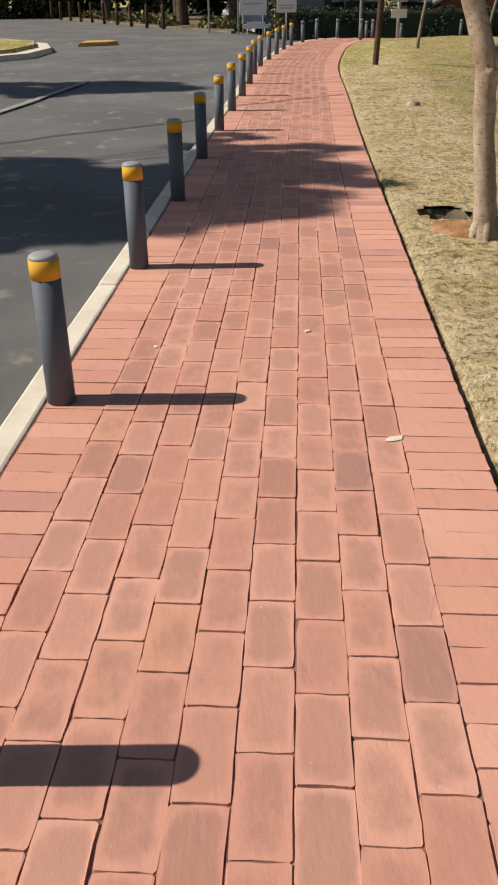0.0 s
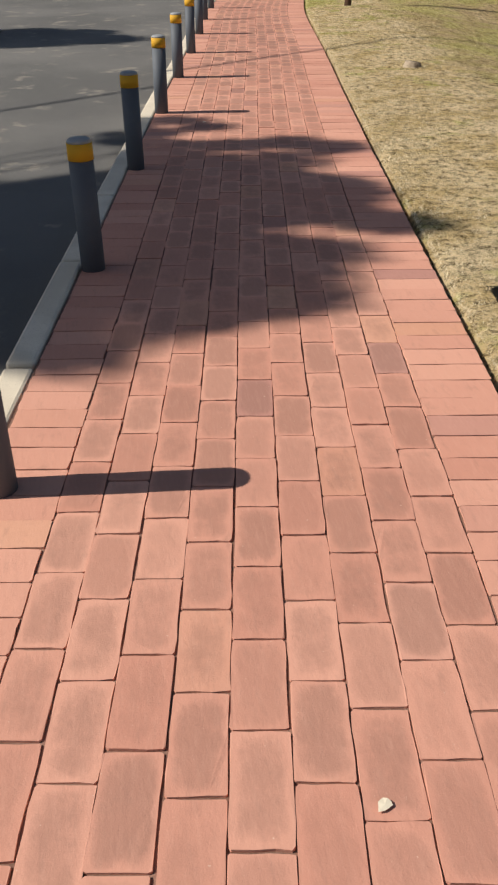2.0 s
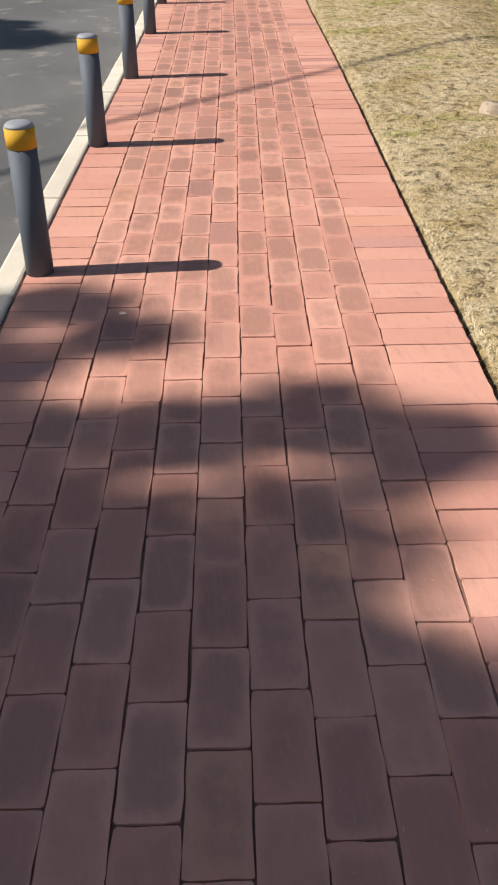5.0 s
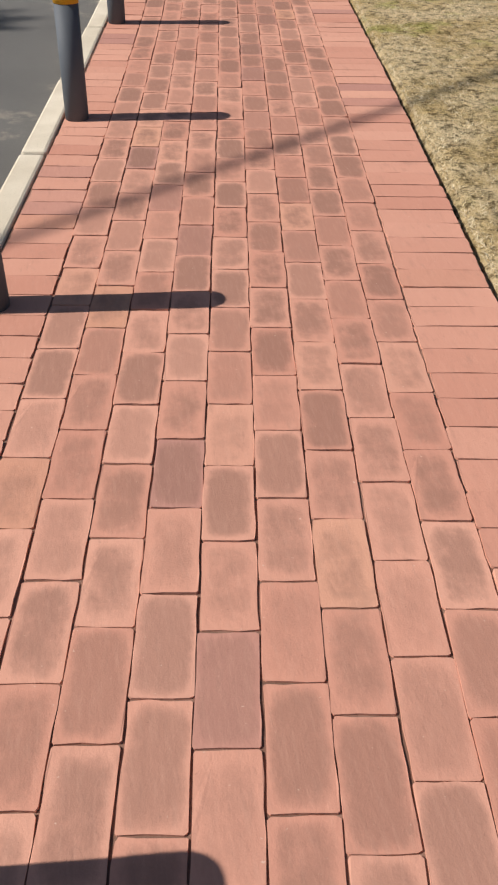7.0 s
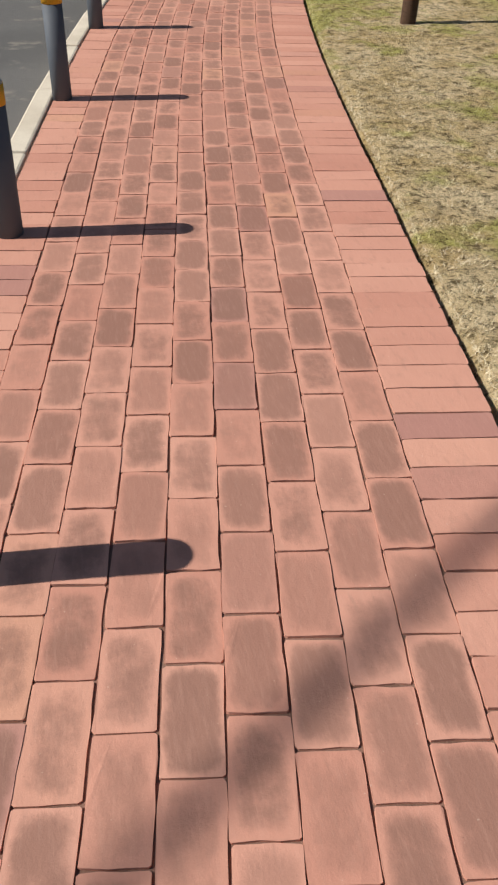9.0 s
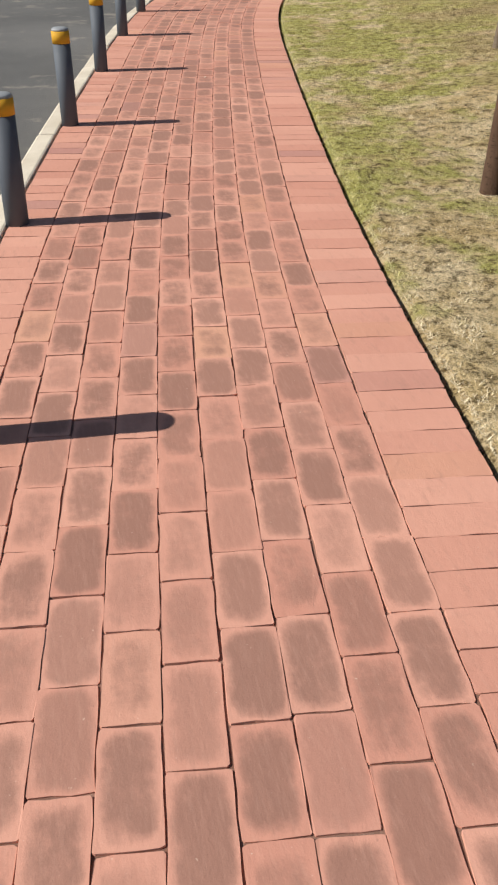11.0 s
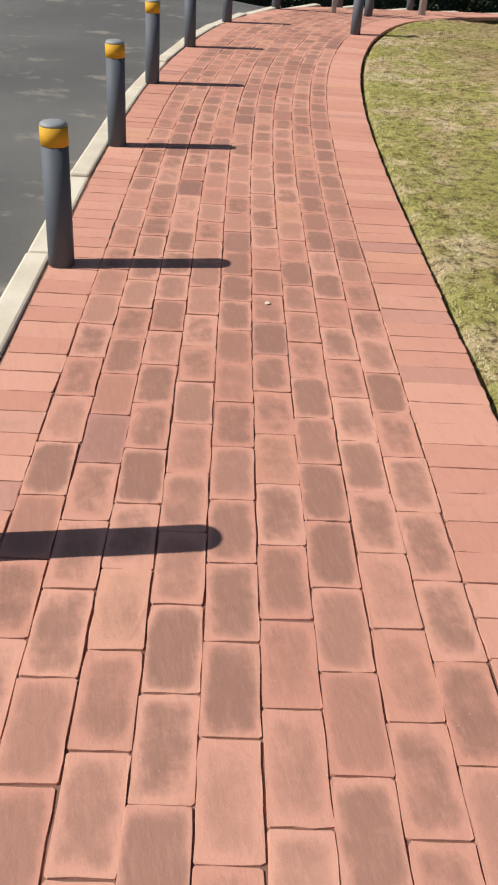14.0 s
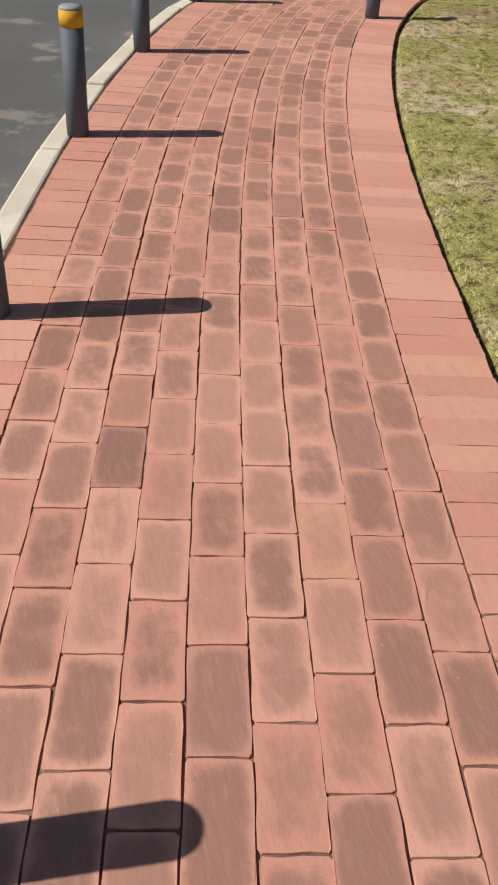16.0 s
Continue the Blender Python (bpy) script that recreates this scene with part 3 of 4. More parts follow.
for i, (x, y, h) in enumerate([(-13, 84, 12), (-3, 80, 12), (6, 62, 10), (27, 62, 6), (-24, 88, 13), (13, 70, 8)]):
    t = grow("far_tree", x, y, fall(x, y) - 0.1, h, 5.5, M_BARK_DARK, M_LEAF if i % 2 else M_LEAF_OLIVE, 5000, 0.5, 70 + i, 0.3, 0.3, fork=0.25, clumps=40)
    tagged(t, "far leafy tree against the sky", "tree", "far trees")
# dense dark growth behind the trees
gw = random.Random(61)
woods = base_empty("far_woods", -9.0, 62.0, -0.3)
leaf_cloud("foliage", [(q, 1.5 + 2.5 * max(0.0, -q - 9)  - 6 + gw.uniform(0, 4), gw.uniform(0, 8), gw.uniform(0.7, 1.5)) for q in [gw.uniform(-9, 17) for _ in range(140)] + [gw.uniform(-22, -2) for _ in range(160)]], 80000, 0.34, M_LEAF, woods, 62)
tagged(woods, "dense dark woodland past the end of the road", "woods", kind="stuff")

# young trees on the bank
for x, y, h, seed, sp, n in ((5.25, 20.6, 3.7, 81, 1.35, 9000), (7.95, 24.0, 3.4, 82, 1.1, 2500)):
    s, u = where(x, y)
    t = grow("young_tree", x, y, lawn(x, y, u), h, sp, M_STEM, M_TWIGLEAF, n, 0.06, seed, 0.036, 0, fork=0.30, clumps=44, lean=(0.14, 0))
    tagged(t, "slender young tree with thin grey stem and sparse brown leaves", "tree", "young trees")

# wooden pole
def utility_pole(x, y, z, lean, h, label):
    e = base_empty("utility_pole", x, y, z)
    smooth(part("pole", tube(bmesh.new(), [(0, 0, -0.3), (0.0, 0, 0.0), (lean * 0.25, 0, h * 0.25), (lean * 0.5, 0, h * 0.5), (lean, 0, h)], [0.058, 0.056, 0.055, 0.054, 0.052], 16, 0.02, 2), M_POLE, e))
    smooth(part("insulator", lathe(bmesh.new(), [(0.03, h), (0.045, h + 0.03), (0.045, h + 0.08), (0.025, h + 0.1), (0.04, h + 0.14), (0.01, h + 0.18)], 12, lean, 0), M_SIGNBACK, e))
    return tagged(e, label, "pole")


utility_pole(3.68, 17.5, lawn(3.68, 17.5, 1.9) - 0.02, 0.27, 6.5, "dark creosoted wooden pole leaning on the lawn")
# two unseen poles, added only to hold up the cable
utility_pole(20.0, 31.34, fall(20, 31.34) - 0.1, 0.0, 7.6, "dark wooden pole added out of view to carry the overhead cable")
utility_pole(-19.9, 2.29, -0.1, 0.0, 6.6, "dark wooden pole added out of view to carry the overhead cable")
# overhead cable, itself out of view, placed to throw a thin shadow over the path
cable = base_empty("overhead_cable", 20.0, 31.34, 6.5)
far_end = Vector((-39.9, -29.05, 0.05))
bm = bmesh.new()
tube(bm, [far_end * q + Vector((0, 0, -0.5 * q * (1 - q))) for q in np.linspace(0, 1, 20)], [0.023] * 20, 6)
smooth(part("wire", bm, M_CABLE, cable))
tagged(cable, "black overhead cable slung between wooden poles", "cable")


# ---- road signs ----
def sign_post(name, x, y, h, r, mat=None):
    e = base_empty(name, x, y, fall(x, y) - 0.05)
    smooth(part("post", lathe(bmesh.new(), [(r, -0.2), (r, h)], 12), mat or M_STEEL, e))
    return e


e = sign_post("stop_sign", 5.40, 28.2, 3.35, 0.03)
bm = lathe(bmesh.new(), [(0.46, -0.012), (0.46, 0.0)], 8)
bmesh.ops.rotate(bm, verts=bm.verts, matrix=Matrix.Rotation(radians(22.5), 3, "Z"))
bmesh.ops.rotate(bm, verts=bm.verts, matrix=Matrix.Rotation(radians(90), 3, "X"))
bmesh.ops.translate(bm, verts=bm.verts, vec=(0, 0.045, 2.95))
part("sign_plate", bm, M_RED, e, "red octagonal plate")
bm = bmesh.new()
for k in range(8):
    a0, a1 = radians(22.5 + 45 * k), radians(67.5 + 45 * k)
    tube(bm, [(0.445 * math.cos(a0), 0.028, 2.95 + 0.445 * math.sin(a0)), (0.445 * math.cos(a1), 0.028, 2.95 + 0.445 * math.sin(a1))], [0.008, 0.008], 6)
part("border", bm, M_WHITE, e, "thin white border")
tagged(e, "red octagonal road sign on a thin galvanised post", "road sign")

e = sign_post("direction_sign", 6.64, 28.6, 2.5, 0.045)
bm = box(bmesh.new(), -0.24, 0.24, -0.065, -0.050, 1.05, 2.25, 0.004)
lathe_top = lathe(bmesh.new(), [(0.24, -0.0075), (0.24, 0.0075)], 24)
bmesh.ops.rotate(lathe_top, verts=lathe_top.verts, matrix=Matrix.Rotation(radians(90), 3, "X"))
bmesh.ops.translate(lathe_top, verts=lathe_top.verts, vec=(0, -0.062, 2.25))
part("sign_back", bm, M_SIGNBACK, e, "tall grey board seen from behind")
part("sign_top", lathe_top, M_SIGNBACK, e, "rounded grey head of the board")
part("lower_plate", box(bmesh.new(), -0.24, 0.24, -0.065, -0.050, 0.62, 0.86, 0.004), M_WHITE, e, "small white plate")
for z in (1.2, 1.75, 2.2):
    part("bracket", box(bmesh.new(), -0.22, 0.22, -0.09, -0.065, z, z + 0.05), M_STEEL, e)
tagged(e, "grey road sign backs on a steel post", "road sign")


def name_board(x, y, w, z0, z1, lines, label, legs):
    e = base_empty("notice_board", x, y, fall(x, y) - 0.05)
    bm = box(bmesh.new(), -w / 2, w / 2, -0.03, 0.0, z0, z1, 0.005)
    box(bm, -w * 0.36, w * 0.36, -0.03, 0.0, z1, z1 + 0.07, 0.004)
    part("board", bm, M_WHITE, e)
    for x0 in legs:
        smooth(part("leg", lathe(bmesh.new(), [(0.02, -0.2), (0.02, z1 - 0.05)], 10, x0, 0.025), M_STEEL, e))
    for q in lines:
        part("lettering", box(bmesh.new(), -w * 0.36, w * 0.36, -0.034, -0.0305, z1 - q - 0.035, z1 - q), M_SIGNBACK, e, "faded grey line of lettering")
    return tagged(e, label, "notice board")


name_board(3.42, 30.2, 0.62, 0.75, 1.15, (0.18, 0.26), "small white notice board with a shaped top on one leg", (0.0,))
name_board(2.62, 33.5, 0.95, 0.61, 1.13, (0.15,), "weathered white board on two legs before a parked car", (-0.35, 0.35))
name_board(2.7, 33.2, 0.85, 0.20, 0.34, (), "low white board near the road edge", (-0.3, 0.3))
for x, y, h in ((2.12, 33.8, 5.5),):
    tagged(sign_post("steel_pole", x, y, h, 0.035), "thin grey steel pole at the road corner", "pole")
e = sign_post("round_sign", 1.1, 34.3, 3.0, 0.03)
bm = lathe(bmesh.new(), [(0.33, -0.01), (0.33, 0.0)], 24)
bmesh.ops.rotate(bm, verts=bm.verts, matrix=Matrix.Rotation(radians(90), 3, "X"))
bmesh.ops.translate(bm, verts=bm.verts, vec=(0, -0.035, 2.2))
part("sign_plate", bm, M_SIGNBACK, e, "grey plate seen from behind")
tagged(e, "grey road sign seen from behind in tree shade", "road sign")


# ---- parked car ----
def parked_car(x, y, z, rz):
    e = base_empty("parked_car", x, y, z, rz)
    prof = [(-2.1, 0.35), (-2.1, 0.75), (-1.95, 0.92), (-1.2, 1.0), (-0.55, 1.42), (0.9, 1.45), (1.65, 1.05), (2.05, 0.95), (2.1, 0.4)]
    bm = bmesh.new()
    sides = []
    for yy, q in ((-0.84, 0.0), (-0.78, 0.0), (0.78, 0.0), (0.84, 0.0)):
        sides.append([bm.verts.new((px, yy * (0.86 if pz > 1.1 else 1), pz)) for px, pz in prof])
    for a, b in zip(sides, sides[1:]):
        for k in range(len(prof)):
            bm.faces.new((a[k], a[(k + 1) % len(prof)], b[(k + 1) % len(prof)], b[k]))
    bm.faces.new(sides[0])
    bm.faces.new(sides[-1][::-1])
    bmesh.ops.recalc_face_normals(bm, faces=bm.faces)
    part("body", bm, M_CAR, e)
    for sy in (-1, 1):
        bm = bmesh.new()
        q = [bm.verts.new((px, sy * 0.846, pz)) for px, pz in ((-1.05, 1.02), (-0.5, 1.36), (0.85, 1.38), (1.45, 1.04))]
        for v in q:
            v.co.y = sy * (0.846 if v.co.z < 1.1 else 0.735)
        bm.faces.new(q)
        part("window", bm, M_GLASS, e, "dark side glass")
        for wx in (-1.3, 1.3):
            bm = lathe(bmesh.new(), [(0.25, -0.1), (0.31, -0.08), (0.31, 0.08), (0.25, 0.1)], 20)
            bmesh.ops.rotate(bm, verts=bm.verts, matrix=Matrix.Rotation(radians(90), 3, "X"))
            bmesh.ops.translate(bm, verts=bm.verts, vec=(wx, sy * 0.78, 0.31))
            w = smooth(part("wheel", bm, M_RUBBER, e))
            bm = lathe(bmesh.new(), [(0.19, -0.102), (0.19, 0.102)], 16)
            bmesh.ops.rotate(bm, verts=bm.verts, matrix=Matrix.Rotation(radians(90), 3, "X"))
            bmesh.ops.translate(bm, verts=bm.verts, vec=(wx, sy * 0.78, 0.31))
            part("rim", bm, M_STEEL, w)
    return tagged(e, "white car parked behind a notice board", "car")


parked_car(3.15, 43.0, -0.42, 78)


# ---- houses behind the hedge ----
def house(name, x0, x1, y0, y1, zg, eave, ridge, wall_mat, label, gable, windows):
    e = base_empty(name, (x0 + x1) / 2, (y0 + y1) / 2, zg)
    w, d = (x1 - x0) / 2, (y1 - y0) / 2
    bm = bmesh.new()
    for a in (box(bmesh.new(), -w, w, -d, -d + 0.25, -0.3, eave), box(bmesh.new(), -w, w, d - 0.25, d, -0.3, eave),
              box(bmesh.new(), -w, -w + 0.25, -d + 0.25, d - 0.25, -0.3, eave), box(bmesh.new(), w - 0.25, w, -d + 0.25, d - 0.25, -0.3, eave)):
        part("wall", a, wall_mat, e)
    bm.free()
    o = 0.45
    if not gable:
        for sy in (-1, 1):
            course = 0.0
            n = 16
            bm = bmesh.new()
            for k in range(n):
                a0, a1 = k / n, (k + 1) / n
                ya, yb = sy * (d + o) * (1 - a0), sy * (d + o) * (1 - a1)
                za, zb = eave + (ridge - eave) * a0, eave + (ridge - eave) * a1
                m = int((2 * w + 2 * o) / 0.3)
                for c in range(m):
                    xa = -w - o + c * 0.3
                    vs = [bm.verts.new(p) for p in ((xa, ya, za + 0.03), (xa + 0.15, ya, za + 0.075), (xa + 0.3, ya, za + 0.03), (xa + 0.3, yb, zb), (xa + 0.15, yb, zb + 0.045), (xa, yb, zb), (xa, ya, za - 0.02), (xa + 0.3, ya, za - 0.02))]
                    for f in ((0, 1, 4, 5), (1, 2, 3, 4), (6, 7, 2, 1), (6, 1, 0)):
                        bm.faces.new([vs[i] for i in f])
            part("roof", bm, M_TILE, e, "grey concrete tile slope")
        part("ridge_cap", tube(bmesh.new(), [(-w - o, 0, ridge + 0.03), (w + o, 0, ridge + 0.03)], [0.1, 0.1], 10), M_TILE, e)
        part("fascia", box(bmesh.new(), -w - o, w + o, -d - o - 0.03, -d - o, eave - 0.18, eave), M_WHITE, e, "white fascia board")
        for sx in (-1, 1):
            bm = bmesh.new()
            bm.faces.new([bm.verts.new(p) for p in ((sx * w, -d, eave), (sx * w, d, eave), (sx * w, 0, ridge - 0.1))])
            part("gable", bm, wall_mat, e)
    else:
        n = 14
        for sx in (-1, 1):
            bm = bmesh.new()
            for k in range(n):
                a0, a1 = k / n, (k + 1) / n
                xa, xb = sx * (w + o) * (1 - a0), sx * (w + o) * (1 - a1)
                za, zb = eave + (ridge - eave) * a0, eave + (ridge - eave) * a1
                vs = [bm.verts.new(p) for p in ((xa, -d - o, za + 0.05), (xa, d + o, za + 0.05), (xb, d + o, zb + 0.0), (xb, -d - o, zb + 0.0), (xa, -d - o, za), (xa, d + o, za))]
                for f in ((0, 1, 2, 3), (4, 5, 1, 0)):
                    bm.faces.new([vs[i] for i in f])
            bmesh.ops.remove_doubles(bm, verts=bm.verts, dist=0.0005)
            part("roof", bm, M_TILE, e, "grey tiled slope in courses")
            part("barge_board", tube(bmesh.new(), [(sx * (w + o), -d - o - 0.03, eave), (0, -d - o - 0.03, ridge)], [0.11, 0.11], 4), M_WHITE, e, "white barge board")
        bm = bmesh.new()
        fr = [bm.verts.new(p) for p in ((-w, -d, eave), (w, -d, eave), (0, -d, ridge - 0.15))]
        bk = [bm.verts.new(v.co + Vector((0, 0.2, 0))) for v in fr]
        bm.faces.new(fr)
        bm.faces.new(bk[::-1])
        part("gable", bm, wall_mat, e)
    for wx, ww, z0, z1 in windows:
        win = part("window", box(bmesh.new(), wx - ww / 2, wx + ww / 2, -d - 0.02, -d + 0.03, z0, z1), M_GLASS, e)
        bm = bmesh.new()
        for q in np.linspace(-ww / 2, ww / 2, 4):
            box(bm, wx + q - 0.025, wx + q + 0.025, -d - 0.045, -d - 0.02, z0, z1)
        for zz in (z0, (z0 + z1) / 2, z1):
            box(bm, wx - ww / 2, wx + ww / 2, -d - 0.05, -d - 0.045, zz - 0.025, zz + 0.025)
        part("window_frame", bm, M_WHITE, win)
    return tagged(e, label, "house")


house("tiled_house", 3.6, 9.2, 42.5, 50.0, -1.2, 2.75, 5.3, M_PLASTER, "single-storey house with grey tiled roof behind a hedge", False, ((-1.9, 1.0, 1.6, 2.4), (1.4, 2.4, 1.6, 2.4)))
house("brick_house", 11.3, 15.6, 41.0, 49.0, -1.2, 1.9, 3.25, M_REDWALL, "red brick gabled house with white barge boards", True, ())
house("tiled_wing", 15.9, 25.0, 43.0, 49.5, -1.2, 1.9, 3.7, M_PLASTER, "house wing with grey tiled roof behind the hedge", False, ())

# ---- hedge ----
e = base_empty("hedge", 15.0, 37.0, -1.2)
cl = [(x + random.uniform(-.2, .2), random.uniform(-.4, .4), z, 0.48) for x in np.arange(-10.8, 17, 0.55) for z in (0.3, 0.9, 1.55)]
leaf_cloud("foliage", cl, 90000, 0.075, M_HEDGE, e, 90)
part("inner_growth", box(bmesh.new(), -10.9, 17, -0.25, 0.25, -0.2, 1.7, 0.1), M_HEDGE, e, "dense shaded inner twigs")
tagged(e, "tall dark clipped hedge along the side street", "hedge")
e = base_empty("shrub", 3.75, 35.0, fall(3.75, 35.0) - 0.05)
smooth(part("stems", tube(bmesh.new(), [(0, 0, -0.1), (0.03, 0, 0.8), (0, 0, 1.5)], [0.05, 0.04, 0.02], 8), M_BARK_DARK, e))
leaf_cloud("foliage", [(random.uniform(-.25, .25), random.uniform(-.2, .2), z, 0.4) for z in np.arange(0.3, 2.2, 0.14)], 3500, 0.10, M_LEAF_OLIVE, e, 91)
tagged(e, "ivy-like green shrub at the hedge's end", "shrub")

# verge and fence across the side street
gv = random.Random(96)
e = base_empty("verge_shrubs", 1.4, 36.4, -0.05)
leaf_cloud("foliage", [(-0.39 * q + gv.uniform(-0.3, 1.6), q + gv.uniform(0, 2.0), 0.05, gv.uniform(0.15, 0.45)) for q in [gv.uniform(0, 34) for _ in range(90)]], 12000, 0.20, M_LEAF_OLIVE, e, 95)
tagged(e, "low dry grass and shrubs on the far verge", "shrubs", kind="stuff")
post = base_empty("fence_post", -0.6, 39.0, -0.12)
smooth(part("post", lathe(bmesh.new(), [(0.07, -0.3), (0.07, 0.85), (0.05, 0.9)], 10), M_POLE, post))
tagged(post, "short dark wooden post on the far verge", "post", "posts on the far verge")
for k in range(1, 14):
    copy_thing(post, pose(-0.6 - 0.74 * k, 39.0 + 1.9 * k, -0.12, gv.uniform(-3, 3), gv.uniform(-3, 3), 0))

# traffic island across the road, with a yellow-painted nose
def island(name, pts, z0, z1, mat, label, cat):
    bm = bmesh.new()
    lo = [bm.verts.new((x, y, z0)) for x, y in pts]
    hi = [bm.verts.new((x, y, z1)) for x, y in pts]
    for k in range(len(pts)):
        bm.faces.new((lo[k], lo[(k + 1) % len(pts)], hi[(k + 1) % len(pts)], hi[k]))
    bm.faces.new(hi)
    bmesh.ops.bevel(bm, geom=[ed for ed in bm.edges if all(v in hi for v in ed.verts)], offset=0.03, segments=2, affect="EDGES")
    bmesh.ops.recalc_face_normals(bm, faces=bm.faces)
    return tagged(part(name, bm, mat), label, cat, kind="structure")


island("kerb_corner", [(-9, 19.5), (-4.6, 20.3), (-3.45, 22.0), (-3.2, 24.2), (-3.6, 26.5), (-5.2, 28.2), (-9, 29)], -0.3, 0.02, M_KERB, "curved concrete kerb at the grassy corner", "kerb")
island("grass_corner", [(-9.2, 19.8), (-4.8, 20.7), (-3.85, 22.2), (-3.6, 24.2), (-3.9, 26.2), (-5.3, 27.8), (-9.2, 28.6)], -0.2, 0.10, M_GRASS, "dry yellow grass on the street corner", "grass")
island("far_verge", [(1.9, 34.6), (2.1, 35.4), (2.2, 46), (2.2, 90), (-26, 90), (-19, 84), (-7.0, 57)], -0.4, -0.06, M_LEAFSOIL, "shaded leaf-strewn verge under the trees", "verge")
island("painted_island", [(-2.8, 26.6), (-2.0, 27.1), (-1.75, 27.6), (-2.0, 28.2), (-2.7, 28.0)], -0.2, 0.0, M_YKERB, "low traffic island painted yellow", "traffic island")

# road markings
def marking(name, p, q, w, label):
    p, q = Vector(p), Vector(q)
    d = (q - p).normalized()
    o = Vector((-d.y, d.x)) * w / 2
    n = 14
    bm = bmesh.new()
    prev = None
    for k in range(n + 1):
        c = p.lerp(q, k / n)
        row = [bm.verts.new((*(c + o * sg * random.uniform(0.85, 1.1)), ROAD_Z + 0.024)) for sg in (-1, 1)]
        if prev:
            bm.faces.new((prev[0], prev[1], row[1], row[0]))
        prev = row
    return tagged(part(name, bm, M_LINE), label, "road marking", kind="structure")


marking("road_marking", (-3.2, 7.2), (-1.55, 16.0), 0.10, "worn white centre line on asphalt")

# ---- kerb stones ----
s, k = 0.35, 0
while s < S_END - 1.2:
    ln = 0.98
    bm = box(bmesh.new(), -0.05, 0.05, -ln / 2, ln / 2, -0.25, 0.0, 0.012)
    if k == 0:
        kerb = tagged(new("kerb"), "pale concrete kerb between the path and the road", "kerb", kind="structure")
        stone = part("kerb_stone", bm, M_KERB, kerb)
        stone_mesh = stone.data
    else:
        bm.free()
        stone = new("kerb_stone", stone_mesh)
        stone.parent = kerb
    x, y, a = along(s, U_BRICK - 0.06)
    stone.matrix_world = pose(x, y, 0.004 + random.uniform(-0.004, 0.004) + fall(x, y), random.uniform(-0.3, 0.3), random.uniform(-0.6, 0.6), a + random.uniform(-0.3, 0.3))
    s += 1.0
    k += 1


# ---- small things ----
def fleck(x, y, r, seed, mat, label, name="dry_leaf"):
    g = random.Random(seed)
    bm = bmesh.new()
    ring = [bm.verts.new((r * g.uniform(0.6, 1.1) * math.cos(a) * 1.3, r * g.uniform(0.6, 1.1) * math.sin(a) * 0.8, 0.001 + g.uniform(0, 0.002))) for a in np.linspace(0, 5.6, 9)]
    mid = bm.verts.new((0, 0, 0.003))
    for k in range(9):
        bm.faces.new((ring[k], ring[(k + 1) % 9], mid))
    ob = part(name, bm, mat)
    ob.matrix_world = pose(x, y, 0.0015, 0, 0, g.uniform(0, 360))
    return tagged(ob, label, "leaf", "scraps on the path")


M_PALE = paint("pale_scrap", (0.70, 0.62, 0.48), 0.7, (0.55, 0.45, 0.3), 0.4)
for k, (x, y, r) in enumerate(((0.491, 3.396, 0.014), (-0.139, 3.276, 0.013), (0.638, 2.398, 0.026), (0.661, 8.9, 0.012), (2.867, 20.439, 0.013))):
    fleck(x, y, r, k, M_PALE, "pale dry scrap lying on the brick path")
# pit dug behind the forked tree, with leaf litter, and a spill of red soil round the tree's foot
def pit_ring(q, z, seed):
    ring = []
    for a in np.linspace(0, 2 * math.pi, 41)[:-1]:
        k = q * (1 + 0.14 * noise.noise(Vector((math.cos(a) * 1.7, math.sin(a) * 1.7, 4))) + 0.05 * noise.noise(Vector((a * 5, seed, 1))))
        x, y = PIT_X + PIT_RX * k * math.cos(a), PIT_Y + PIT_RY * k * math.sin(a)
        ring.append((x, y, lawn(x, y, 1.9) + z + 0.012 * noise.noise(Vector((x * 18, y * 18, seed)))))
    return ring


def ring_mesh(rings):
    bm = bmesh.new()
    rr = [[bm.verts.new(p) for p in ring] for ring in rings]
    n = len(rr[0])
    for r0, r1 in zip(rr, rr[1:]):
        for k in range(n):
            bm.faces.new((r0[k], r1[k], r1[(k + 1) % n], r0[(k + 1) % n]))
    bm.faces.new(rr[0])
    bmesh.ops.recalc_face_normals(bm, faces=bm.faces)
    return bm


ob = smooth(part("soil_pit", ring_mesh([pit_ring(q, z, k) for k, (q, z) in enumerate(((0.1, -0.26), (0.5, -0.25), (0.78, -0.22), (0.9, -0.13), (0.97, -0.05), (1.05, -0.022), (1.3, -0.024), (1.45, -0.04)))]), M_LEAFSOIL))
tagged(ob, "dug pit of dark soil behind the tree's foot", "pit", kind="structure")
rings = []
for q, z in ((0.05, 0.030), (0.4, 0.028), (0.7, 0.018), (0.9, 0.008), (1.05, -0.02)):
    ring = []
    for a in np.linspace(0, 2 * math.pi, 41)[:-1]:
        k = q * (1 + 0.35 * noise.noise(Vector((math.cos(a) * 1.9, math.sin(a) * 1.9, 9))))
        x, y = 1.66 + 0.20 * k * math.cos(a), 5.02 + 0.24 * k * math.sin(a)
        ring.append((x, y, lawn(x, y, 1.9) + z + 0.010 * noise.noise(Vector((x * 22, y * 22, 0)))))
    rings.append(ring)
ob = smooth(part("soil_mound", ring_mesh(rings), M_SOIL))
tagged(ob, "bare red soil spilled round the tree's foot", "soil", kind="structure")
e = base_empty("leaf_litter", PIT_X, PIT_Y - 0.05, -0.20)
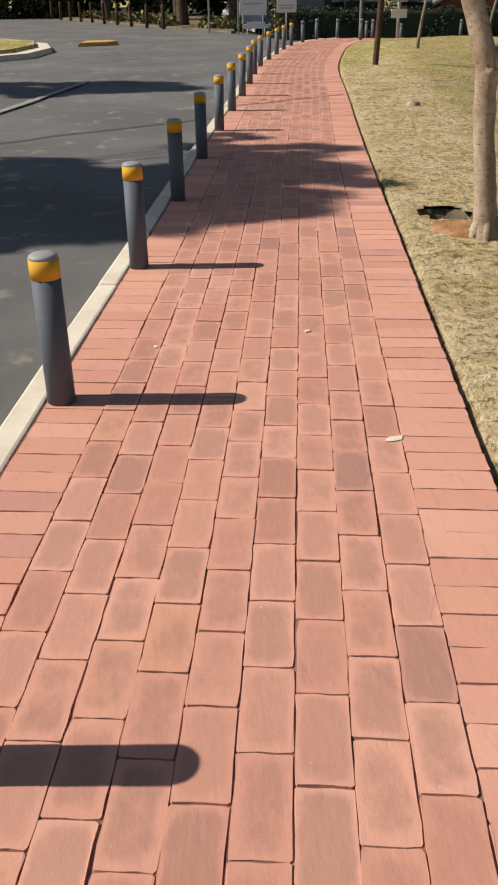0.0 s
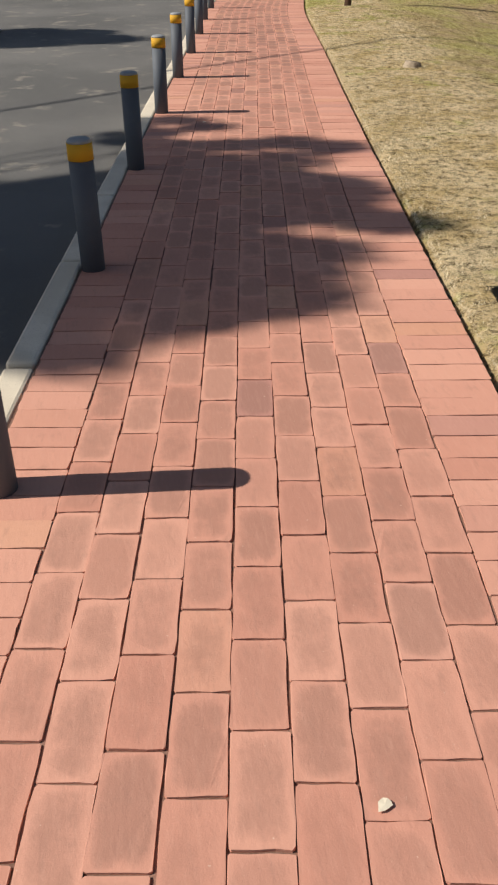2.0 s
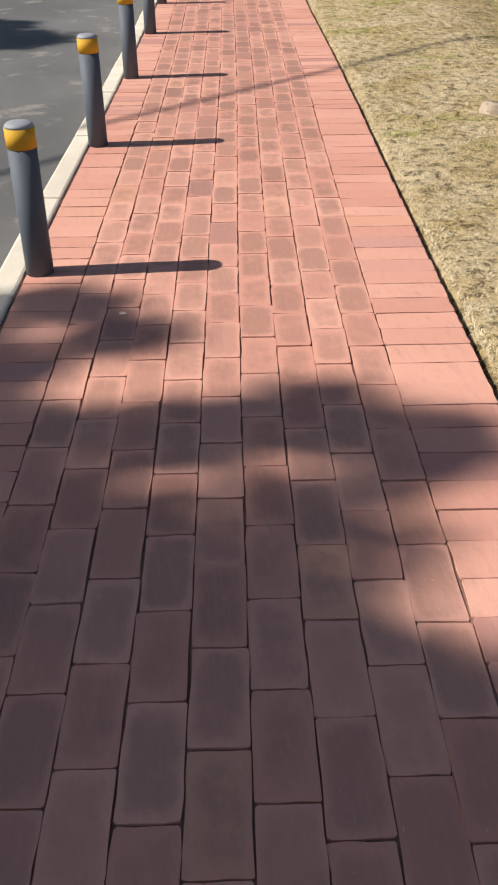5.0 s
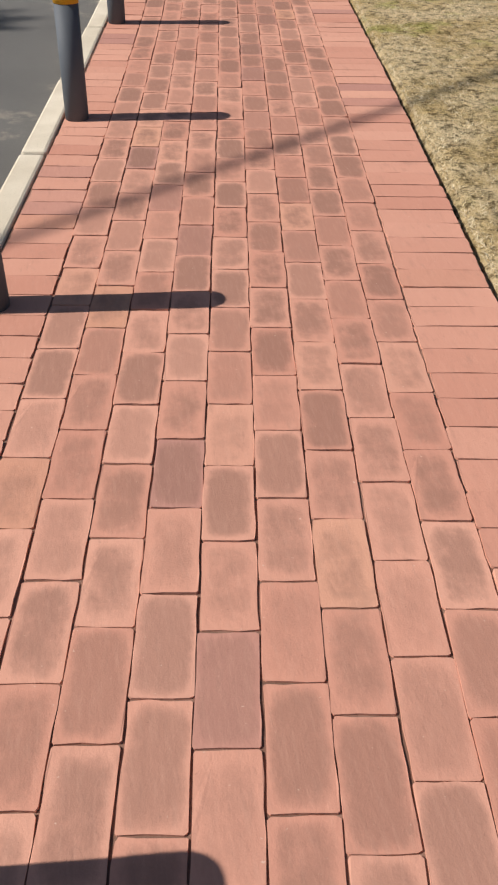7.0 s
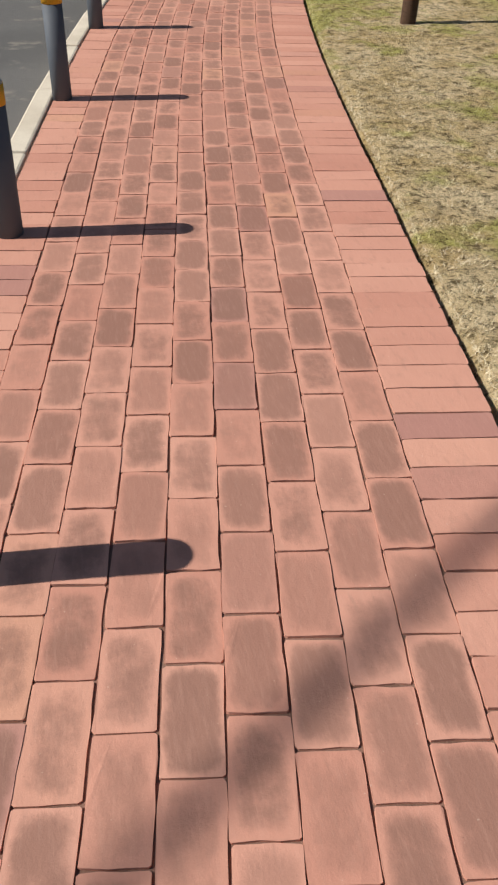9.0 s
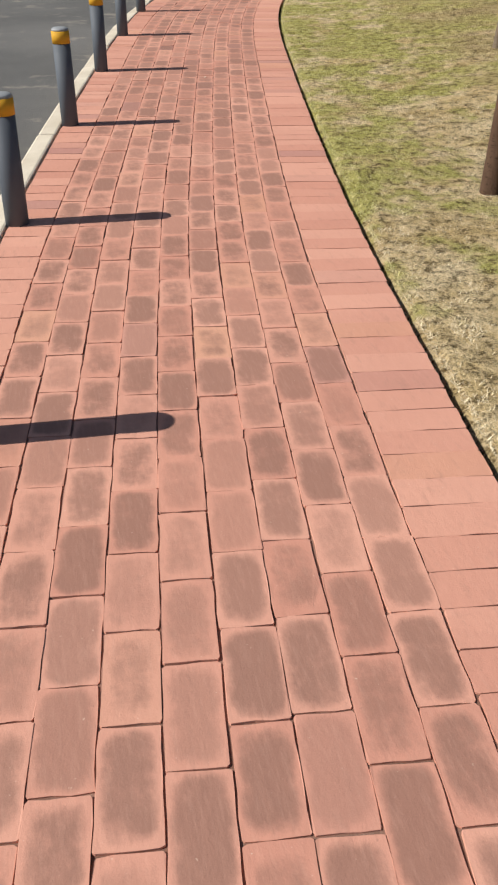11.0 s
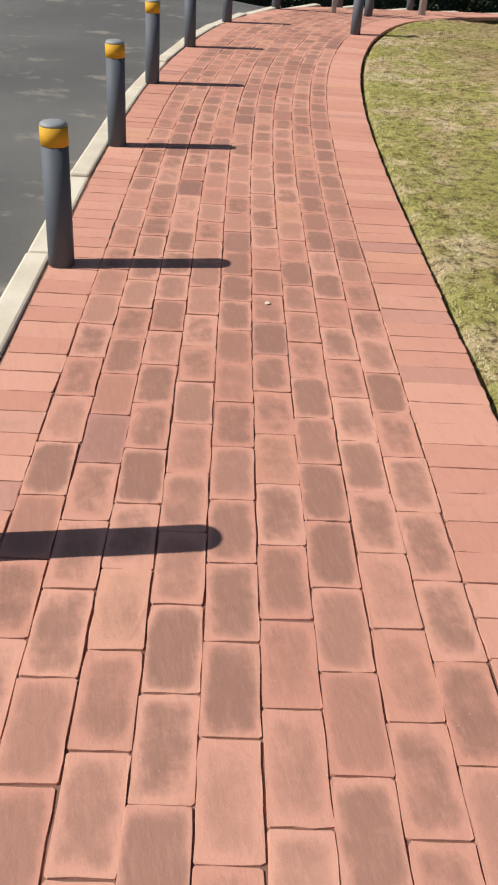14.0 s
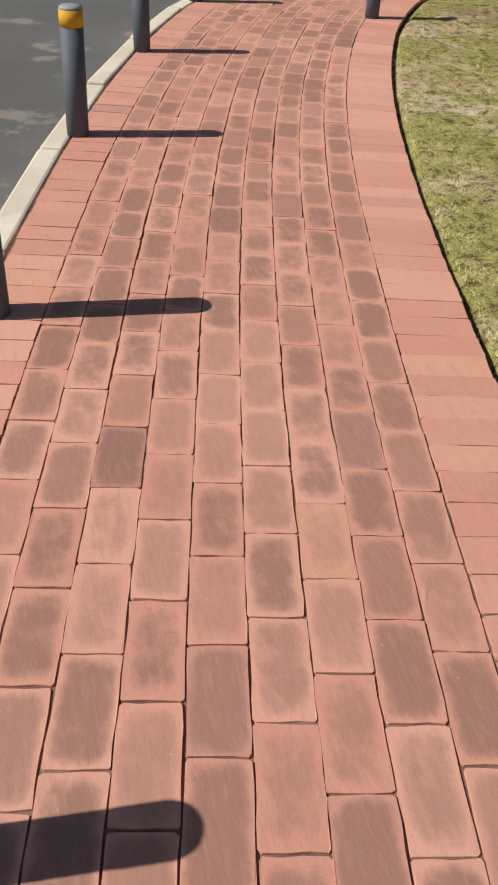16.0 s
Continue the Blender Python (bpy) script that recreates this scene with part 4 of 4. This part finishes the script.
leaf_cloud("leaves", [(0, -0.1, 0.02, 0.10), (0.08, -0.13, 0.06, 0.08), (-0.05, 0.0, 0.0, 0.12)], 160, 0.026, M_LEAFLITTER, e, 6)
tagged(e, "dry curled leaves in the tree's hollow", "leaf litter", kind="stuff")
# cut stump on the lawn
e = base_empty("tree_stump", 2.86, 11.2, lawn(2.86, 11.2, 1.8) - 0.02)
smooth(part("stump", tube(bmesh.new(), [(0, 0, -0.05), (0, 0, 0.02), (0.005, 0, 0.06)], [0.13, 0.085, 0.07], 12, 0.12, 3), M_BARK, e))
tagged(e, "small pale cut stump in the grass", "stump")

# ---- grass blades beside the path ----
g = np.random.default_rng(8)
TUFTS, PER = 54000, 14
sb = g.uniform(0.5, 30, TUFTS)
ub = 1.475 + 4.2 * g.random(TUFTS) ** 1.7
N = TUFTS * PER
sb = np.repeat(sb, PER) + g.normal(0, 0.016, N)
ub = np.maximum(np.repeat(ub, PER) + g.normal(0, 0.016, N), 1.462)
tab = np.array([along(q) for q in np.arange(0, 31, 0.05)])
sb = np.clip(sb, 0.2, 30.5)
hd = np.radians(np.interp(sb, np.arange(0, 31, 0.05), tab[:, 2]))
tx, ty = -np.sin(hd), np.cos(hd)
off = ub - 1.428 + 1.398 + 0.042 * np.clip((sb - 5) / 20, 0, 1)
bx = np.interp(sb, np.arange(0, 31, 0.05), tab[:, 0]) + off * ty
by = np.interp(sb, np.arange(0, 31, 0.05), tab[:, 1]) - off * tx
keep = (((bx - PIT_X) / PIT_RX) ** 2 + ((by - PIT_Y) / PIT_RY) ** 2 > 1.05) & (((bx - 1.66) / 0.19) ** 2 + ((by - 5.02) / 0.22) ** 2 > 1)
bx, by, ub = bx[keep], by[keep], ub[keep]
N = len(bx)
bz = np.array([lawn(x, y, u) for x, y, u in zip(bx, by, ub)]) - 0.006
ang = g.uniform(0, 2 * math.pi, N)
ln = g.uniform(0.010, 0.032, N) * np.where(g.random(N) < 0.06, 1.5, 1)
tilt = g.uniform(0.02, 0.85, N)
dx, dy, dz = np.cos(ang) * np.cos(tilt) * ln, np.sin(ang) * np.cos(tilt) * ln, np.sin(tilt) * ln * 0.8
wx, wy = -np.sin(ang) * 0.0019, np.cos(ang) * 0.0019
v = np.stack([np.stack([bx - wx, by - wy, bz], 1), np.stack([bx + wx, by + wy, bz], 1), np.stack([bx + dx, by + dy, bz + dz], 1)], 1).reshape(-1, 3)
me = bpy.data.meshes.new("grass")
me.vertices.add(3 * N)
me.vertices.foreach_set("co", v.astype(np.float32).ravel())
me.loops.add(3 * N)
me.loops.foreach_set("vertex_index", np.arange(3 * N, dtype=np.int32))
me.polygons.add(N)
me.polygons.foreach_set("loop_start", np.arange(0, 3 * N, 3, dtype=np.int32))
me.update(calc_edges=True)
me.materials.append(M_BLADE)
blades = new("grass", me)
tagged(blades, "short dry grass blades along the path's edge", "grass", kind="stuff")


# ---- bricks of the footpath ----
def brick_shape(seed, L=1.0, Wd=1.0):
    """Outline rings of one paver: worn top edge, straight sides."""
    g = random.Random(seed)
    hx, hy, cx, cy = 0.5, 0.5, 0.04, 0.02
    side = [-hy + cy, -0.3, -0.1, 0.1, 0.3, hy - cy]
    base = [(-hx + cx, -hy), (-0.1, -hy), (0.2, -hy), (hx - cx, -hy)] + [(hx, q) for q in side]
    base += [(hx - cx, hy), (0.1, hy), (-0.2, hy), (-hx + cx, hy)] + [(-hx, -q) for q in side]
    base = [(x + g.uniform(-0.020, 0.012) * (1 if x > 0 else -1), y + g.uniform(-0.011, 0.005) * (1 if y > 0 else -1)) for x, y in base]
    n = len(base)
    v = [(x, y, -0.03) for x, y in base]
    v += [(x * (1 - 0.010 / hx), y * (1 - 0.005 / hy), g.uniform(-0.0012, 0)) for x, y in base]
    f = [tuple(range(n, 2 * n))]
    f += [(k, (k + 1) % n, n + (k + 1) % n, n + k) for k in range(n)]
    uv = [(x / hx, y / hy) for x, y, _ in v]
    return v, f, uv


SHAPES = [brick_shape(k) for k in range(14)]


def brick_mesh(v, f, uv, mat, name="brick"):
    me = mesh_of(name, v, f, mat)
    lay = me.uv_layers.new(name="face")
    idx = np.empty(len(me.loops), int)
    me.loops.foreach_get("vertex_index", idx)
    lay.data.foreach_set("uv", np.array(uv)[idx].astype(np.float32).ravel())
    return me


placed = []
g = random.Random(17)
# where a cross joint of each row lies, at ten stretches of the path
ANCHORS = [
    (5.272, 6.885, 8.96, 11.701, 13.565, 15.584, 16.968, 20.951, 23.307, 25.192),
    (5.186, 7.032, 8.871, 11.841, 13.426, 15.947, 16.876, 20.851, 23.452, 25.336),
    (5.252, 6.865, 8.94, 11.681, 13.545, 15.564, 16.948, 20.931, 23.287, 25.172),
    (5.156, 7.002, 8.841, 11.811, 13.396, 15.917, 16.846, 20.821, 23.422, 25.306),
    (5.063, 6.907, 8.745, 11.484, 13.304, 16.059, 16.751, 20.487, 23.317, 25.196),
    (4.949, 7.028, 8.863, 11.61, 13.427, 15.948, 16.405, 20.78, 23.389, 25.266),
    (4.875, 6.962, 9.021, 11.774, 13.364, 15.876, 17.036, 20.875, 23.485, 25.371),
    (5.224, 7.077, 8.918, 11.884, 13.479, 16.001, 17.16, 20.765, 23.609, 25.502),
    (5.329, 6.955, 9.014, 11.767, 13.357, 16.342, 17.266, 20.871, 23.535, 25.421),
]


def row_width(s):
    return float(np.interp(s, (5, 8, 12.6, 16, 21, 25), (0.1112, 0.1105, 0.1098, 0.1130, 0.1155, 0.1165)))


def row_mid(s):
    """Offset of the middle row."""
    return float(np.interp(s, (5, 8, 12.6, 16, 21, 22.8, 24.5), (0.657, 0.659, 0.653, 0.650, 0.648, 0.659, 0.664)))


for r in range(ROWS):
    marks = list(ANCHORS[r])
    marks = [marks[0] - 0.2325 * round((marks[0] - 0.1) / 0.2325)] + marks
    marks.append(marks[-1] + 0.236 * int((S_END - 0.4 - marks[-1]) / 0.236))
    for a, b in zip(marks, marks[1:]):
        n = max(1, round((b - a) / (0.2315 if a < 14 else 0.235)))
        cuts = [a + (b - a) * k / n + (g.uniform(-0.004, 0.004) if 0 < k < n else 0) for k in range(n + 1)]
        for p, q in zip(cuts, cuts[1:]):
            w = row_width(p)
            placed.append(((p + q) / 2, row_mid(p) + (r - 4) * w + g.uniform(-0.0015, 0.0015) + 0.0025 * noise.noise(Vector((p * 0.8, r * 3.7, 0))), 0.0, w - g.uniform(-0.0003, 0.0016), q - p - g.uniform(0.0002, 0.0022)))
for side in (0, 1):
    s = 0.05
    while s < S_END - 0.3:
        w = row_width(s)
        ln = row_mid(s) - 4.5 * w - U_BRICK - 0.0015 if side == 0 else u_edge(s) - row_mid(s) - 4.5 * w - 0.0015
        u = U_BRICK + ln / 2 if side == 0 else u_edge(s) - ln / 2
        c = g.uniform(0.106, 0.119)
        placed.append((s + c / 2, u + g.uniform(-0.002, 0.002), 90.0, c - g.uniform(0.0002, 0.0024), ln))
        s += c
near, rest = [], []
for b in placed:
    (near if 5.6 < b[0] < 10.2 and len(near) < 300 else rest).append(b)
meshes = [brick_mesh(*sh, M_BRICK) for sh in SHAPES]
header_meshes = [brick_mesh(v, f, [(1.0, 1.0)] * len(uv), M_BRICK) for v, f, uv in SHAPES]


def brick_pose(b):
    x, y, a = along(b[0], b[1])
    return pose(x, y, g.uniform(-0.0014, 0.0014) + fall(x, y), g.uniform(-0.4, 0.4), g.uniform(-0.6, 0.6), a + b[2] + g.uniform(-0.4, 0.4) + g.choice((0, 180))) @ Matrix.Diagonal((b[3], b[4], 1, 1))


for b in near:
    ob = new("brick", (header_meshes if b[2] else meshes)[g.randrange(14)])
    ob.parent = pavement
    ob.matrix_world = brick_pose(b)
V, F, UV = [], [], []
for b in rest:
    v, f, uv = SHAPES[g.randrange(14)]
    m = np.array(brick_pose(b))
    o = len(V)
    V += (np.array(v) @ m[:3, :3].T + m[:3, 3]).tolist()
    F += [tuple(i + o for i in q) for q in f]
    UV += [(1.0, 1.0)] * len(uv) if b[2] else uv
ob = new("brick_paving", brick_mesh(V, F, UV, M_BRICKS, "brick_paving"))
ob.parent = pavement
ob["kind"] = "stuff"
